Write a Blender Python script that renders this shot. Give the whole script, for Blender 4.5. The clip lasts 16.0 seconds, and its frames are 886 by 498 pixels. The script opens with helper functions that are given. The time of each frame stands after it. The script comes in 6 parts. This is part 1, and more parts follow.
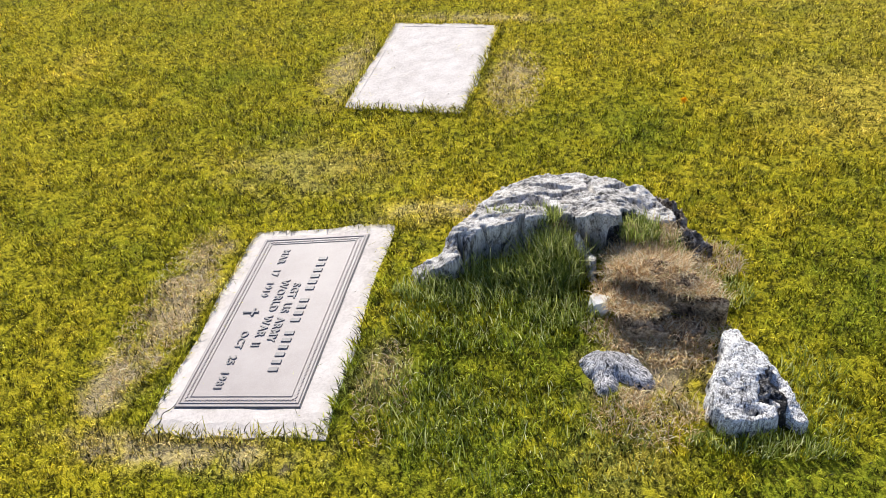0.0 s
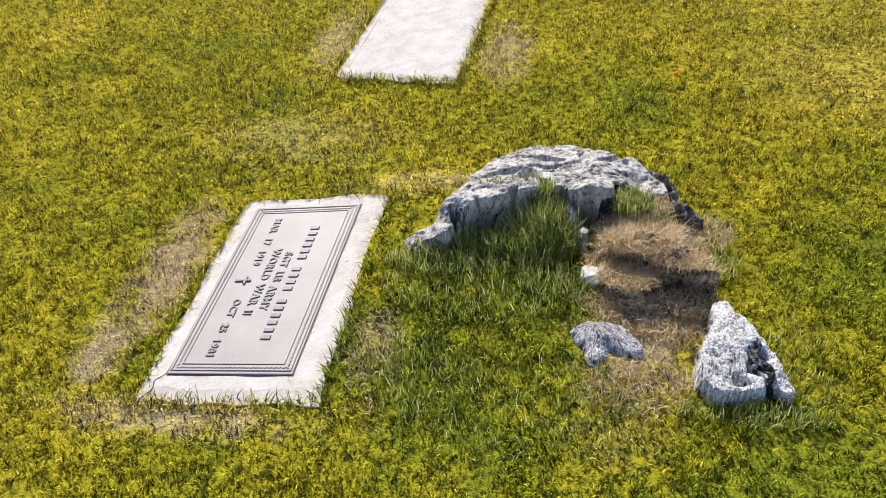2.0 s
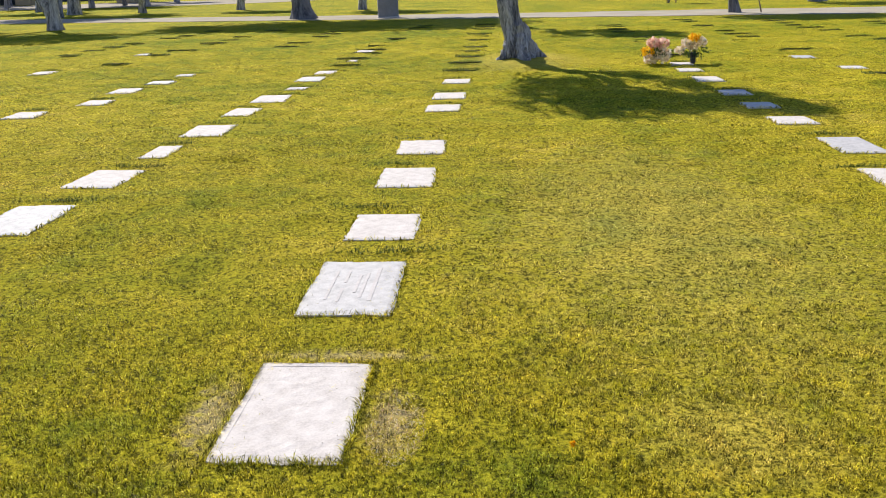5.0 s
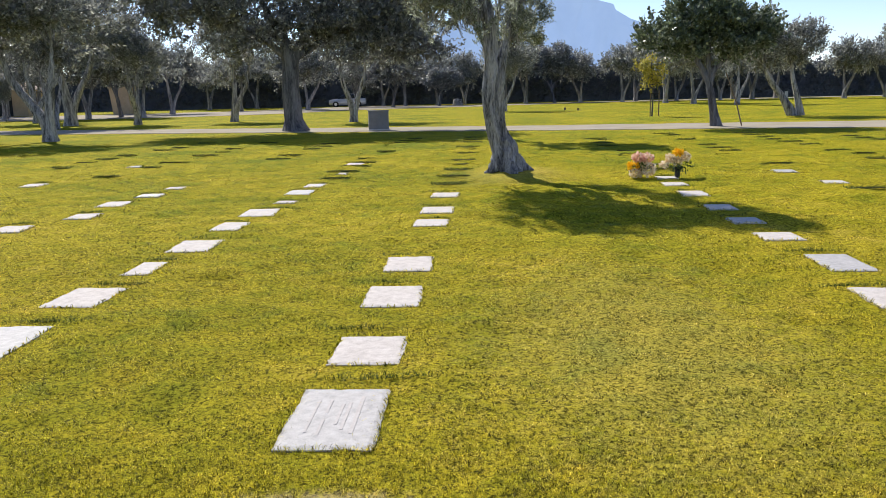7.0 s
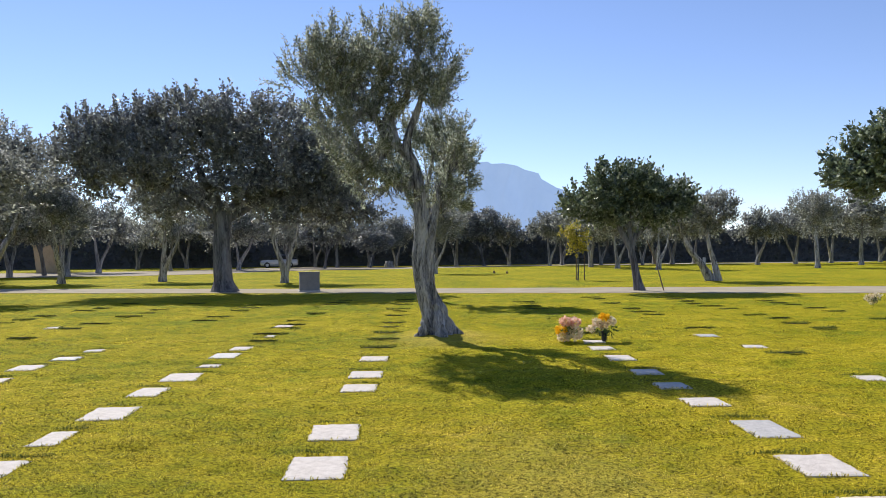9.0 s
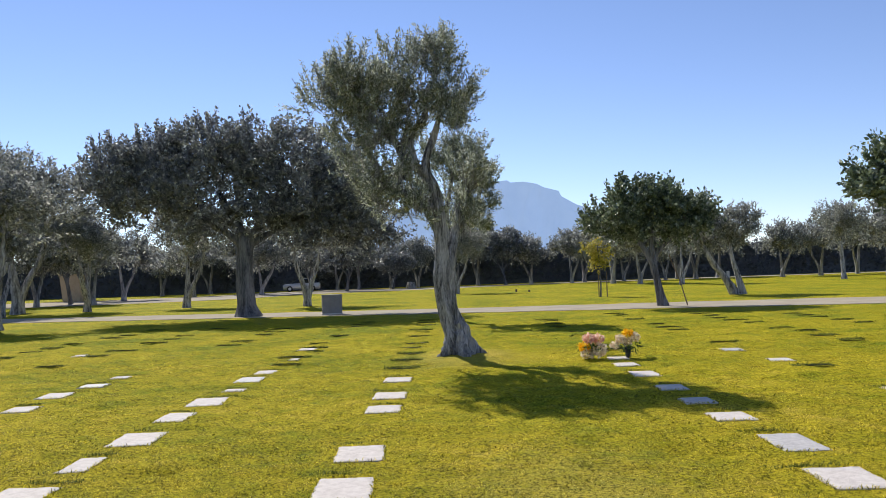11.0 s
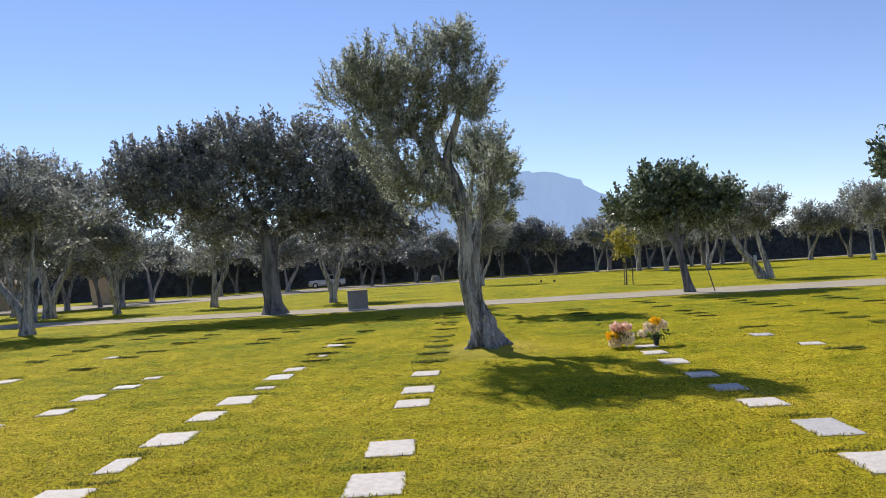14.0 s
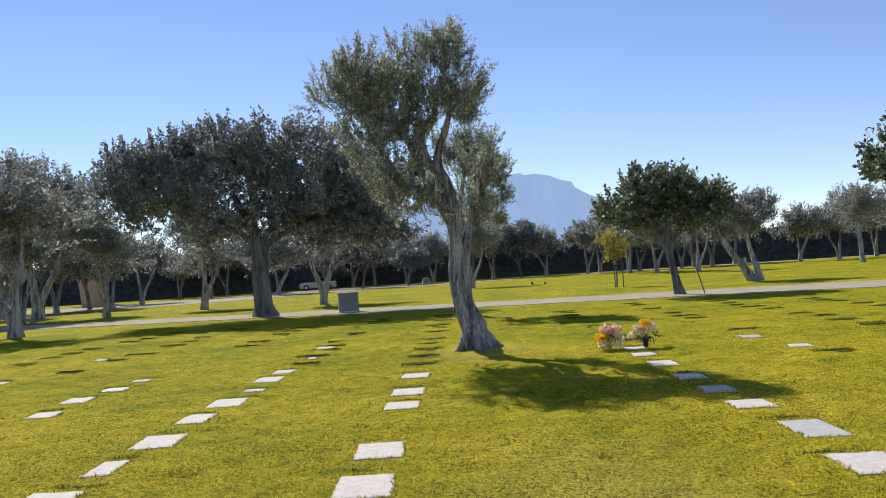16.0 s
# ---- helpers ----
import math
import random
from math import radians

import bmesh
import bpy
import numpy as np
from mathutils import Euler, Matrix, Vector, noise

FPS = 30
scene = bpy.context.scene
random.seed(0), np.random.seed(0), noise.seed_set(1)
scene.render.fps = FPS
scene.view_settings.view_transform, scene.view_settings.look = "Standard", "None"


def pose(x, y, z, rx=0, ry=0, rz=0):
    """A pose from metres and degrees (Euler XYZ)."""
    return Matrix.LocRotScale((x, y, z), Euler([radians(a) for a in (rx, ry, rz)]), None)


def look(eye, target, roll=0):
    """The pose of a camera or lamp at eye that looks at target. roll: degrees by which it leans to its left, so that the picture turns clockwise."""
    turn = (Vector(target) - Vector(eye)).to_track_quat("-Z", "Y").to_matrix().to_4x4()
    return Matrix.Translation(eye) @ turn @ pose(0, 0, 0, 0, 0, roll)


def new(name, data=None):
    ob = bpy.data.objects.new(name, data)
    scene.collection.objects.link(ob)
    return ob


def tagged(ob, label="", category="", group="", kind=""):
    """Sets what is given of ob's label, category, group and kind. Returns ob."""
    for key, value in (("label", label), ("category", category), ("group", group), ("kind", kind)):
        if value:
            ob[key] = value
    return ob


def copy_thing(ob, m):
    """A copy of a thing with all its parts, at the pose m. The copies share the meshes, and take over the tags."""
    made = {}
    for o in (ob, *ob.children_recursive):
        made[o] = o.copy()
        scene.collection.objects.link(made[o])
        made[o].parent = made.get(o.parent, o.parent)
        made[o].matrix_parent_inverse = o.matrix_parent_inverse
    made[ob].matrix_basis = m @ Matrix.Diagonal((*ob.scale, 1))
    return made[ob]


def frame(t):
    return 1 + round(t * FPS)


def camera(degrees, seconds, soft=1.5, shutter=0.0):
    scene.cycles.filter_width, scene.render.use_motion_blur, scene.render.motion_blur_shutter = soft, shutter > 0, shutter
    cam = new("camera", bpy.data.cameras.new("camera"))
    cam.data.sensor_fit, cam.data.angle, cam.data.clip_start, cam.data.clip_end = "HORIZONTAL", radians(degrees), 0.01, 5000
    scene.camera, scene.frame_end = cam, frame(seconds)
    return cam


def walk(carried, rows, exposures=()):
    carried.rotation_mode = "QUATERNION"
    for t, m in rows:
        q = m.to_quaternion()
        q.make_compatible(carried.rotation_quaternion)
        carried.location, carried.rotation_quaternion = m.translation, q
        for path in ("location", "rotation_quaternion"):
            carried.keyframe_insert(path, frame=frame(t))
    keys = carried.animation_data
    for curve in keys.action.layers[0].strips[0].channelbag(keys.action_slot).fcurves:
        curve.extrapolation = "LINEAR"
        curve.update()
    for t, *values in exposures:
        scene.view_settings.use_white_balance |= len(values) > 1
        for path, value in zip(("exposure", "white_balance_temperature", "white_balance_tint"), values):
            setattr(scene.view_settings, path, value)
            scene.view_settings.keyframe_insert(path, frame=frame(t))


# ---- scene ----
cam = camera(55.4, 16.0, soft=0.8)
PATH = [
    (0, (0.515, 0.408, 1.42), (0.143, 1.938, 0.187), -5.6),
    (0.5, (0.511, 0.412, 1.42), (0.173, 1.963, 0.203), -4.4),
    (1, (0.513, 0.414, 1.417), (0.173, 1.98, 0.221), -4.7),
    (1.5, (0.509, 0.409, 1.416), (0.17, 1.952, 0.189), -4.6),
    (2, (0.499, 0.395, 1.416), (0.164, 1.893, 0.134), -4.3),
    (2.5, (0.507, 0.407, 1.417), (0.145, 1.915, 0.155), -4.4),
    (3, (0.544, 0.454, 1.387), (0.21, 2.078, 0.268), -5.0),
    (3.5, (0.537, 0.474, 1.405), (0.318, 2.192, 0.406), -3.6),
    (4, (0.521, 0.494, 1.429), (0.343, 2.285, 0.557), -2.1),
    (4.5, (0.427, 0.565, 1.426), (0.352, 2.428, 0.702), -1.6),
    (7, (0.448, 0.755, 1.5), (0.42, 2.721, 1.133), -1.2),
    (7.5, (0.45, 0.77, 1.517), (0.507, 2.748, 1.229), -1.7),
    (8, (0.465, 0.775, 1.532), (0.576, 2.761, 1.319), -0.9),
    (8.5, (0.479, 0.78, 1.537), (0.619, 2.773, 1.451), -2.0),
    (9, (0.472, 0.783, 1.536), (0.612, 2.778, 1.545), -0.5),
    (9.5, (0.47, 0.765, 1.532), (0.586, 2.761, 1.575), -0.9),
    (12, (0.485, 0.739, 1.531), (0.587, 2.736, 1.589), -2.3),
    (12.5, (0.486, 0.736, 1.536), (0.608, 2.731, 1.592), -2.8),
    (13, (0.482, 0.742, 1.535), (0.61, 2.738, 1.587), -3.0),
    (13.5, (0.478, 0.742, 1.534), (0.572, 2.739, 1.577), -3.2),
    (14, (0.469, 0.748, 1.537), (0.503, 2.747, 1.58), -3.5),
    (14.5, (0.481, 0.73, 1.539), (0.478, 2.73, 1.593), -3.7),
    (15, (0.483, 0.74, 1.538), (0.501, 2.739, 1.595), -4.1),
    (15.5, (0.485, 0.743, 1.537), (0.513, 2.742, 1.591), -3.8),
    (16, (0.488, 0.736, 1.536), (0.543, 2.735, 1.583), -3.5),
]
EXPOSURES = [(0.0, 0.45), (3.0, 0.42), (4.5, 0.42), (7.0, 0.27), (9.0, 0.20), (12.0, 0.12), (16.0, 0.12)]
walk(cam, [(t, look(eye, target, roll)) for t, eye, target, roll in PATH], EXPOSURES)


# ---------------------------------------------------------------- world and light
SUN_AZ, SUN_EL = radians(-24.0), radians(40.0)
world = bpy.data.worlds.new("world")
scene.world = world
world.use_nodes = True
wn, wl = world.node_tree.nodes, world.node_tree.links
sky = wn.new("ShaderNodeTexSky")
sky.sky_type = "NISHITA"
sky.sun_disc = False
sky.sun_elevation, sky.sun_rotation = SUN_EL, SUN_AZ
sky.altitude, sky.air_density, sky.dust_density, sky.ozone_density = 100.0, 0.78, 0.0, 2.1
tint = wn.new("ShaderNodeMix")
tint.data_type, tint.blend_type = "RGBA", "MULTIPLY"
tint.inputs["Factor"].default_value = 1.0
tint.inputs["B"].default_value = (1.04, 1.0, 1.13, 1.0)
wl.new(sky.outputs["Color"], tint.inputs["A"])
wl.new(tint.outputs["Result"], wn["Background"].inputs["Color"])
wn["Background"].inputs["Strength"].default_value = 0.117
sun_data = bpy.data.lights.new("sun", "SUN")
sun_data.energy, sun_data.angle, sun_data.color = 5.0, radians(0.5), (1.0, 0.95, 0.86)
sun = new("sun", sun_data)
sun_way = Vector((math.sin(SUN_AZ) * math.cos(SUN_EL), math.cos(SUN_AZ) * math.cos(SUN_EL), math.sin(SUN_EL)))
sun.matrix_world = look(sun_way * 60, (0, 0, 0))


# ---------------------------------------------------------------- materials
def material(name, rough=0.7):
    m = bpy.data.materials.new(name)
    m.use_nodes = True
    nt = m.node_tree
    b = nt.nodes["Principled BSDF"]
    b.inputs["Roughness"].default_value = rough
    return m, nt, b


def node(nt, kind, **kw):
    n = nt.nodes.new(kind)
    for k, v in kw.items():
        n.inputs[k].default_value = v
    return n


def noise_tex(nt, vec, scale, detail=4.0, rough=0.55, distortion=0.0):
    n = node(nt, "ShaderNodeTexNoise", Scale=scale, Detail=detail, Roughness=rough, Distortion=distortion)
    nt.links.new(vec, n.inputs["Vector"])
    return n.outputs["Fac"]


def ramp(nt, fac, stops):
    r = nt.nodes.new("ShaderNodeValToRGB")
    e = r.color_ramp.elements
    while len(e) < len(stops):
        e.new(0.5)
    for el, (p, c) in zip(e, stops):
        el.position = p
        el.color = (*c, 1.0) if len(c) == 3 else c
    nt.links.new(fac, r.inputs["Fac"])
    return r.outputs["Color"]


def mix(nt, fac, a, b, mode="MIX"):
    n = nt.nodes.new("ShaderNodeMix")
    n.data_type, n.blend_type = "RGBA", mode
    for sock, v in ((n.inputs["Factor"], fac), (n.inputs["A"], a), (n.inputs["B"], b)):
        if isinstance(v, bpy.types.NodeSocket):
            nt.links.new(v, sock)
        else:
            sock.default_value = (*v, 1.0) if isinstance(v, tuple) else v
    return n.outputs["Result"]


def maths(nt, op, a, b=0.0, clamp=False):
    n = nt.nodes.new("ShaderNodeMath")
    n.operation, n.use_clamp = op, clamp
    for sock, v in zip(n.inputs, (a, b)):
        if isinstance(v, bpy.types.NodeSocket):
            nt.links.new(v, sock)
        else:
            sock.default_value = v
    return n.outputs[0]


def bump(nt, b, height, strength=0.4, distance=0.01):
    n = node(nt, "ShaderNodeBump", Strength=strength, Distance=distance)
    nt.links.new(height, n.inputs["Height"])
    nt.links.new(n.outputs["Normal"], b.inputs["Normal"])


def position(nt):
    return nt.nodes.new("ShaderNodeNewGeometry").outputs["Position"]


def object_coords(nt):
    return nt.nodes.new("ShaderNodeTexCoord").outputs["Object"]


def island(nt):
    return nt.nodes.new("ShaderNodeNewGeometry").outputs["Random Per Island"]


def speckled(name, stops, scale, rough=0.75, bump_strength=0.4, bump_dist=0.01, fine=6.0, spec=0.4):
    """Colour from noise at two scales, with relief."""
    m, nt, b = material(name, rough)
    co = object_coords(nt)
    big = noise_tex(nt, co, scale, 5.0)
    small = noise_tex(nt, co, scale * fine, 6.0, 0.65)
    f = maths(nt, "ADD", maths(nt, "MULTIPLY", big, 0.55), maths(nt, "MULTIPLY", small, 0.45))
    nt.links.new(ramp(nt, f, stops), b.inputs["Base Color"])
    b.inputs["Specular IOR Level"].default_value = spec
    bump(nt, b, small, bump_strength, bump_dist)
    return m


# Worn or dry spots of the lawn: centre x, y, radii along x and y, strength.
DRY = [
    (-0.585, 1.93, 0.065, 0.26, 0.85), (-0.62, 1.62, 0.06, 0.14, 0.8), (-0.35, 1.44, 0.26, 0.05, 0.7),
    (0.16, 3.18, 0.08, 0.20, 0.65), (-0.05, 3.72, 0.30, 0.05, 0.6), (-0.48, 3.25, 0.08, 0.25, 0.65),
    (0.64, 1.80, 0.12, 0.15, 0.9), (0.02, 2.30, 0.16, 0.07, 0.5), (-0.42, 2.55, 0.26, 0.14, 0.4),
    (0.03, 1.66, 0.05, 0.09, 0.5), (1.30, 3.1, 0.30, 0.30, 0.25), (1.6, 5.6, 0.9, 2.0, 0.30),
    (1.45, 16.0, 0.9, 1.2, 0.35), (0.58, 1.52, 0.10, 0.08, 0.3),
]


# Lush, greener spots: centre x, y, radii, strength.
LUSH = [(0.35, 1.75, 0.55, 0.35, 1.0), (1.20, 2.0, 0.5, 0.6, 0.8), (0.35, 2.75, 0.5, 0.25, 0.5), (-0.15, 2.55, 0.25, 0.2, 0.5), (1.0, 1.3, 0.7, 0.35, 1.0)]


def spots(nt, pos, places, ragged):
    total = None
    for x, y, rx, ry, k in places:
        mp = nt.nodes.new("ShaderNodeVectorMath")
        mp.operation = "SUBTRACT"
        nt.links.new(pos, mp.inputs[0])
        mp.inputs[1].default_value = (x, y, 0)
        sc = nt.nodes.new("ShaderNodeVectorMath")
        sc.operation = "MULTIPLY"
        nt.links.new(mp.outputs[0], sc.inputs[0])
        sc.inputs[1].default_value = (1 / rx, 1 / ry, 0)
        ln = nt.nodes.new("ShaderNodeVectorMath")
        ln.operation = "LENGTH"
        nt.links.new(sc.outputs[0], ln.inputs[0])
        v = maths(nt, "MULTIPLY", maths(nt, "SUBTRACT", 1.5, maths(nt, "ADD", ln.outputs["Value"], ragged), True), k)
        total = v if total is None else maths(nt, "MAXIMUM", total, v)
    return total


def lawn_colour(nt, pos):
    """Green to straw in broad drifts, blotches, worn and lush spots, plus tuft shade."""
    wob = noise_tex(nt, pos, 17.0, 6.0)
    ragged = maths(nt, "MULTIPLY", maths(nt, "SUBTRACT", wob, 0.5), 3.0)
    dry = spots(nt, pos, DRY, ragged)
    lush = spots(nt, pos, LUSH, ragged)
    drift = noise_tex(nt, pos, 0.35, 3.0)
    blotch = noise_tex(nt, pos, 2.6, 4.0, 0.6)
    fine = noise_tex(nt, pos, 22.0, 3.0, 0.6)
    f = maths(nt, "ADD", maths(nt, "MULTIPLY", drift, 0.46), maths(nt, "ADD", maths(nt, "MULTIPLY", blotch, 0.42), maths(nt, "MULTIPLY", fine, 0.12)))
    f = maths(nt, "SUBTRACT", f, maths(nt, "MULTIPLY", lush, 0.115))
    # the lawn is watered better towards the drive
    sep = nt.nodes.new("ShaderNodeSeparateXYZ")
    nt.links.new(pos, sep.inputs[0])
    wet = node(nt, "ShaderNodeMapRange")
    nt.links.new(sep.outputs["Y"], wet.inputs["Value"])
    for socket, value in (("From Min", 9.0), ("From Max", 24.0), ("To Max", 0.055)):
        wet.inputs[socket].default_value = value
    f = maths(nt, "SUBTRACT", f, wet.outputs["Result"])
    green = ramp(nt, f, [(0.36, (0.185, 0.208, 0.011)), (0.46, (0.312, 0.276, 0.012)), (0.56, (0.405, 0.326, 0.018)), (0.67, (0.50, 0.375, 0.052))])
    # fine noise paints the dark gaps and bright tips of turf shading
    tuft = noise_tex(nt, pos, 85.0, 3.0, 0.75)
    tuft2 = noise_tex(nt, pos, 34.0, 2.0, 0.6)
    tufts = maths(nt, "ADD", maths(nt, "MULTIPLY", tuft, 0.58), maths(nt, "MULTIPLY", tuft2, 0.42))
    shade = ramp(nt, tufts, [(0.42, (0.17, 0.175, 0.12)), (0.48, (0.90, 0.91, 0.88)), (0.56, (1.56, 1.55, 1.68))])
    clump = ramp(nt, noise_tex(nt, pos, 11.0, 4.0, 0.75), [(0.38, (0.90, 0.92, 0.88)), (0.48, (1.0, 1.0, 0.98)), (0.62, (1.05, 1.04, 1.04))])
    streak = ramp(nt, noise_tex(nt, pos, 3.4, 5.0, 0.7, 0.6), [(0.36, (0.86, 0.89, 0.84)), (0.46, (0.97, 0.98, 0.95)), (0.62, (1.06, 1.04, 1.04))])
    green = mix(nt, 1.0, green, streak, "MULTIPLY")
    col = mix(nt, maths(nt, "MULTIPLY", dry, 0.75, True), green, (0.50, 0.37, 0.14))
    col = mix(nt, 1.0, col, clump, "MULTIPLY")
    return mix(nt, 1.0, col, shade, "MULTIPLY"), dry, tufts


def make_lawn():
    m, nt, b = material("lawn", 0.9)
    pos = position(nt)
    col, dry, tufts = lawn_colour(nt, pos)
    thatch = noise_tex(nt, pos, 240.0, 3.0, 0.7)
    soil = ramp(nt, thatch, [(0.3, (0.22, 0.16, 0.09)), (0.6, (0.56, 0.45, 0.29))])
    col = mix(nt, maths(nt, "MULTIPLY", maths(nt, "SUBTRACT", dry, 0.35, True), 1.4, True), col, soil)
    # near ground is mixed darker and brown, painting the shade between blades
    sep = nt.nodes.new("ShaderNodeSeparateXYZ")
    nt.links.new(pos, sep.inputs[0])
    near = node(nt, "ShaderNodeMapRange")
    nt.links.new(sep.outputs["Y"], near.inputs["Value"])
    for socket, value in (("From Min", 5.0), ("From Max", 13.0), ("To Min", 0.24), ("To Max", 0.0)):
        near.inputs[socket].default_value = value
    keep = maths(nt, "MULTIPLY", near.outputs["Result"], maths(nt, "SUBTRACT", 1.0, dry, True))
    col = mix(nt, keep, col, (0.15, 0.135, 0.022))
    nt.links.new(col, b.inputs["Base Color"])
    b.inputs["Specular IOR Level"].default_value = 0.03
    bump(nt, b, maths(nt, "ADD", tufts, maths(nt, "MULTIPLY", thatch, 0.3)), 0.8, 0.02)
    return m


def leafy(name, colours, rough=0.5, through_light=0.35, spec=0.4, lawn=False, tip=None):
    """Leaves or blades: colour by piece, part of the light passes through."""
    m, nt, b = material(name, rough)
    r = island(nt)
    if lawn:
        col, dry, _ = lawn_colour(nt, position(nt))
        vary = ramp(nt, r, [(0.0, (0.13, 0.14, 0.10)), (0.25, (0.62, 0.64, 0.58)), (0.55, (1.39, 1.39, 1.38)), (0.85, (1.96, 2.0, 2.6)), (1.0, (2.45, 2.5, 5.0))])
        col = mix(nt, 1.0, col, vary, "MULTIPLY")
    else:
        col = ramp(nt, r, colours)
    nt.links.new(col, b.inputs["Base Color"])
    b.inputs["Specular IOR Level"].default_value = spec
    t = nt.nodes.new("ShaderNodeBsdfTranslucent")
    nt.links.new(col, t.inputs["Color"])
    mx = nt.nodes.new("ShaderNodeMixShader")
    mx.inputs[0].default_value = through_light
    nt.links.new(b.outputs[0], mx.inputs[1])
    nt.links.new(t.outputs[0], mx.inputs[2])
    nt.links.new(mx.outputs[0], nt.nodes["Material Output"].inputs["Surface"])
    return m


def make_bark(name, dark, light, scale=6.0):
    m, nt, b = material(name, 0.9)
    co = object_coords(nt)
    st = nt.nodes.new("ShaderNodeMapping")
    st.inputs["Scale"].default_value = (1.0, 1.0, 0.16)
    nt.links.new(co, st.inputs["Vector"])
    big = noise_tex(nt, st.outputs[0], scale, 6.0, 0.6, 0.6)
    fine = noise_tex(nt, st.outputs[0], scale * 6, 4.0, 0.7)
    f = maths(nt, "ADD", maths(nt, "MULTIPLY", big, 0.6), maths(nt, "MULTIPLY", fine, 0.4))
    nt.links.new(ramp(nt, f, [(0.40, dark), (0.5, tuple((p + q) / 2 for p, q in zip(dark, light))), (0.60, light)]), b.inputs["Base Color"])
    b.inputs["Specular IOR Level"].default_value = 0.2
    bump(nt, b, f, 1.0, 0.14)
    return m


MAT_LAWN = make_lawn()
MAT_BLADE = leafy("grass_blade", None, 0.55, 0.34, 0.14, lawn=True)
MAT_LONG = leafy("long_grass", [(0.0, (0.09, 0.125, 0.025)), (0.5, (0.31, 0.36, 0.06)), (0.8, (0.62, 0.63, 0.18)), (1.0, (0.80, 0.77, 0.42))], 0.55, 0.45, 0.15)
# greens kept dark to paint the shaded side of backlit tufts
MAT_COARSE_SHADED = leafy("shaded_coarse_grass", [(0.0, (0.05, 0.07, 0.012)), (0.6, (0.10, 0.13, 0.02)), (1.0, (0.24, 0.26, 0.05))], 0.6, 0.18, 0.15)
MAT_DRYGRASS = leafy("dry_grass", [(0.0, (0.30, 0.17, 0.08)), (0.35, (0.74, 0.51, 0.25)), (0.75, (0.90, 0.77, 0.53)), (0.9, (0.86, 0.80, 0.60)), (1.0, (0.36, 0.38, 0.10))], 0.7, 0.45, 0.2)
MAT_CONCRETE = speckled("marker_concrete", [(0.34, (0.46, 0.405, 0.36)), (0.5, (0.60, 0.54, 0.49)), (0.66, (0.69, 0.63, 0.575))], 14.0, 0.85, 0.5, 0.004, 7.0, 0.25)
MAT_GRANITE = speckled("marker_granite", [(0.35, (0.34, 0.32, 0.305)), (0.5, (0.46, 0.435, 0.415)), (0.65, (0.55, 0.525, 0.50))], 18.0, 0.7, 0.3, 0.002, 9.0, 0.35)
MAT_BRONZE = speckled("plaque_metal", [(0.35, (0.28, 0.235, 0.215)), (0.5, (0.335, 0.285, 0.262)), (0.68, (0.38, 0.33, 0.305))], 9.0, 0.55, 0.35, 0.0015, 40.0, 0.5)
MAT_BRONZE_DARK = speckled("plaque_recess", [(0.35, (0.05, 0.045, 0.045)), (0.65, (0.13, 0.12, 0.12))], 30.0, 0.6, 0.4, 0.001)
# letters are plate metal, coloured darker for the shade at their edges
MAT_LETTER_SHADE = speckled("plaque_letter", [(0.35, (0.15, 0.135, 0.13)), (0.65, (0.24, 0.215, 0.205))], 40.0, 0.5, 0.3, 0.001)
MAT_ENGRAVED = speckled("engraved_line", [(0.35, (0.44, 0.40, 0.375)), (0.65, (0.56, 0.515, 0.48))], 30.0, 0.8, 0.3, 0.001)
MAT_ROAD = speckled("pale_road", [(0.35, (0.33, 0.28, 0.215)), (0.65, (0.45, 0.39, 0.305))], 0.8, 0.95, 0.3, 0.01, 30.0, 0.05)
MAT_OLIVE_BARK = make_bark("olive_bark", (0.075, 0.073, 0.078), (0.62, 0.605, 0.61), 9.0)
MAT_DARK_BARK = make_bark("dark_bark", (0.055, 0.055, 0.062), (0.24, 0.24, 0.245), 4.0)
MAT_OLIVE_LEAF = leafy("olive_leaf", [(0.0, (0.12, 0.135, 0.10)), (0.4, (0.26, 0.285, 0.205)), (0.72, (0.44, 0.47, 0.37)), (0.88, (0.62, 0.65, 0.56)), (1.0, (0.74, 0.77, 0.70))], 0.5, 0.40, 0.4)
# silvery olive leaf, its colour lightened for haze over the farther trees
MAT_HAZE_LEAF = leafy("haze_olive_leaf", [(0.0, (0.13, 0.135, 0.13)), (0.45, (0.25, 0.26, 0.24)), (0.78, (0.37, 0.38, 0.345)), (0.92, (0.52, 0.53, 0.49)), (1.0, (0.66, 0.67, 0.63))], 0.55, 0.40, 0.35)
MAT_PALE_BARK = make_bark("pale_bark", (0.13, 0.125, 0.13), (0.44, 0.43, 0.43), 4.0)
MAT_DARK_LEAF = leafy("dark_leaf", [(0.0, (0.115, 0.120, 0.130)), (0.6, (0.235, 0.245, 0.245)), (0.86, (0.36, 0.375, 0.355)), (1.0, (0.66, 0.68, 0.64))], 0.42, 0.28, 0.6)
MAT_GREEN_LEAF = leafy("green_leaf", [(0.0, (0.065, 0.09, 0.058)), (0.6, (0.145, 0.185, 0.10)), (0.86, (0.24, 0.285, 0.165)), (1.0, (0.54, 0.58, 0.46))], 0.38, 0.30, 0.7)
MAT_YELLOW_LEAF = leafy("yellow_leaf", [(0.0, (0.24, 0.24, 0.04)), (0.5, (0.46, 0.40, 0.07)), (1.0, (0.66, 0.54, 0.12))], 0.5, 0.4, 0.4)
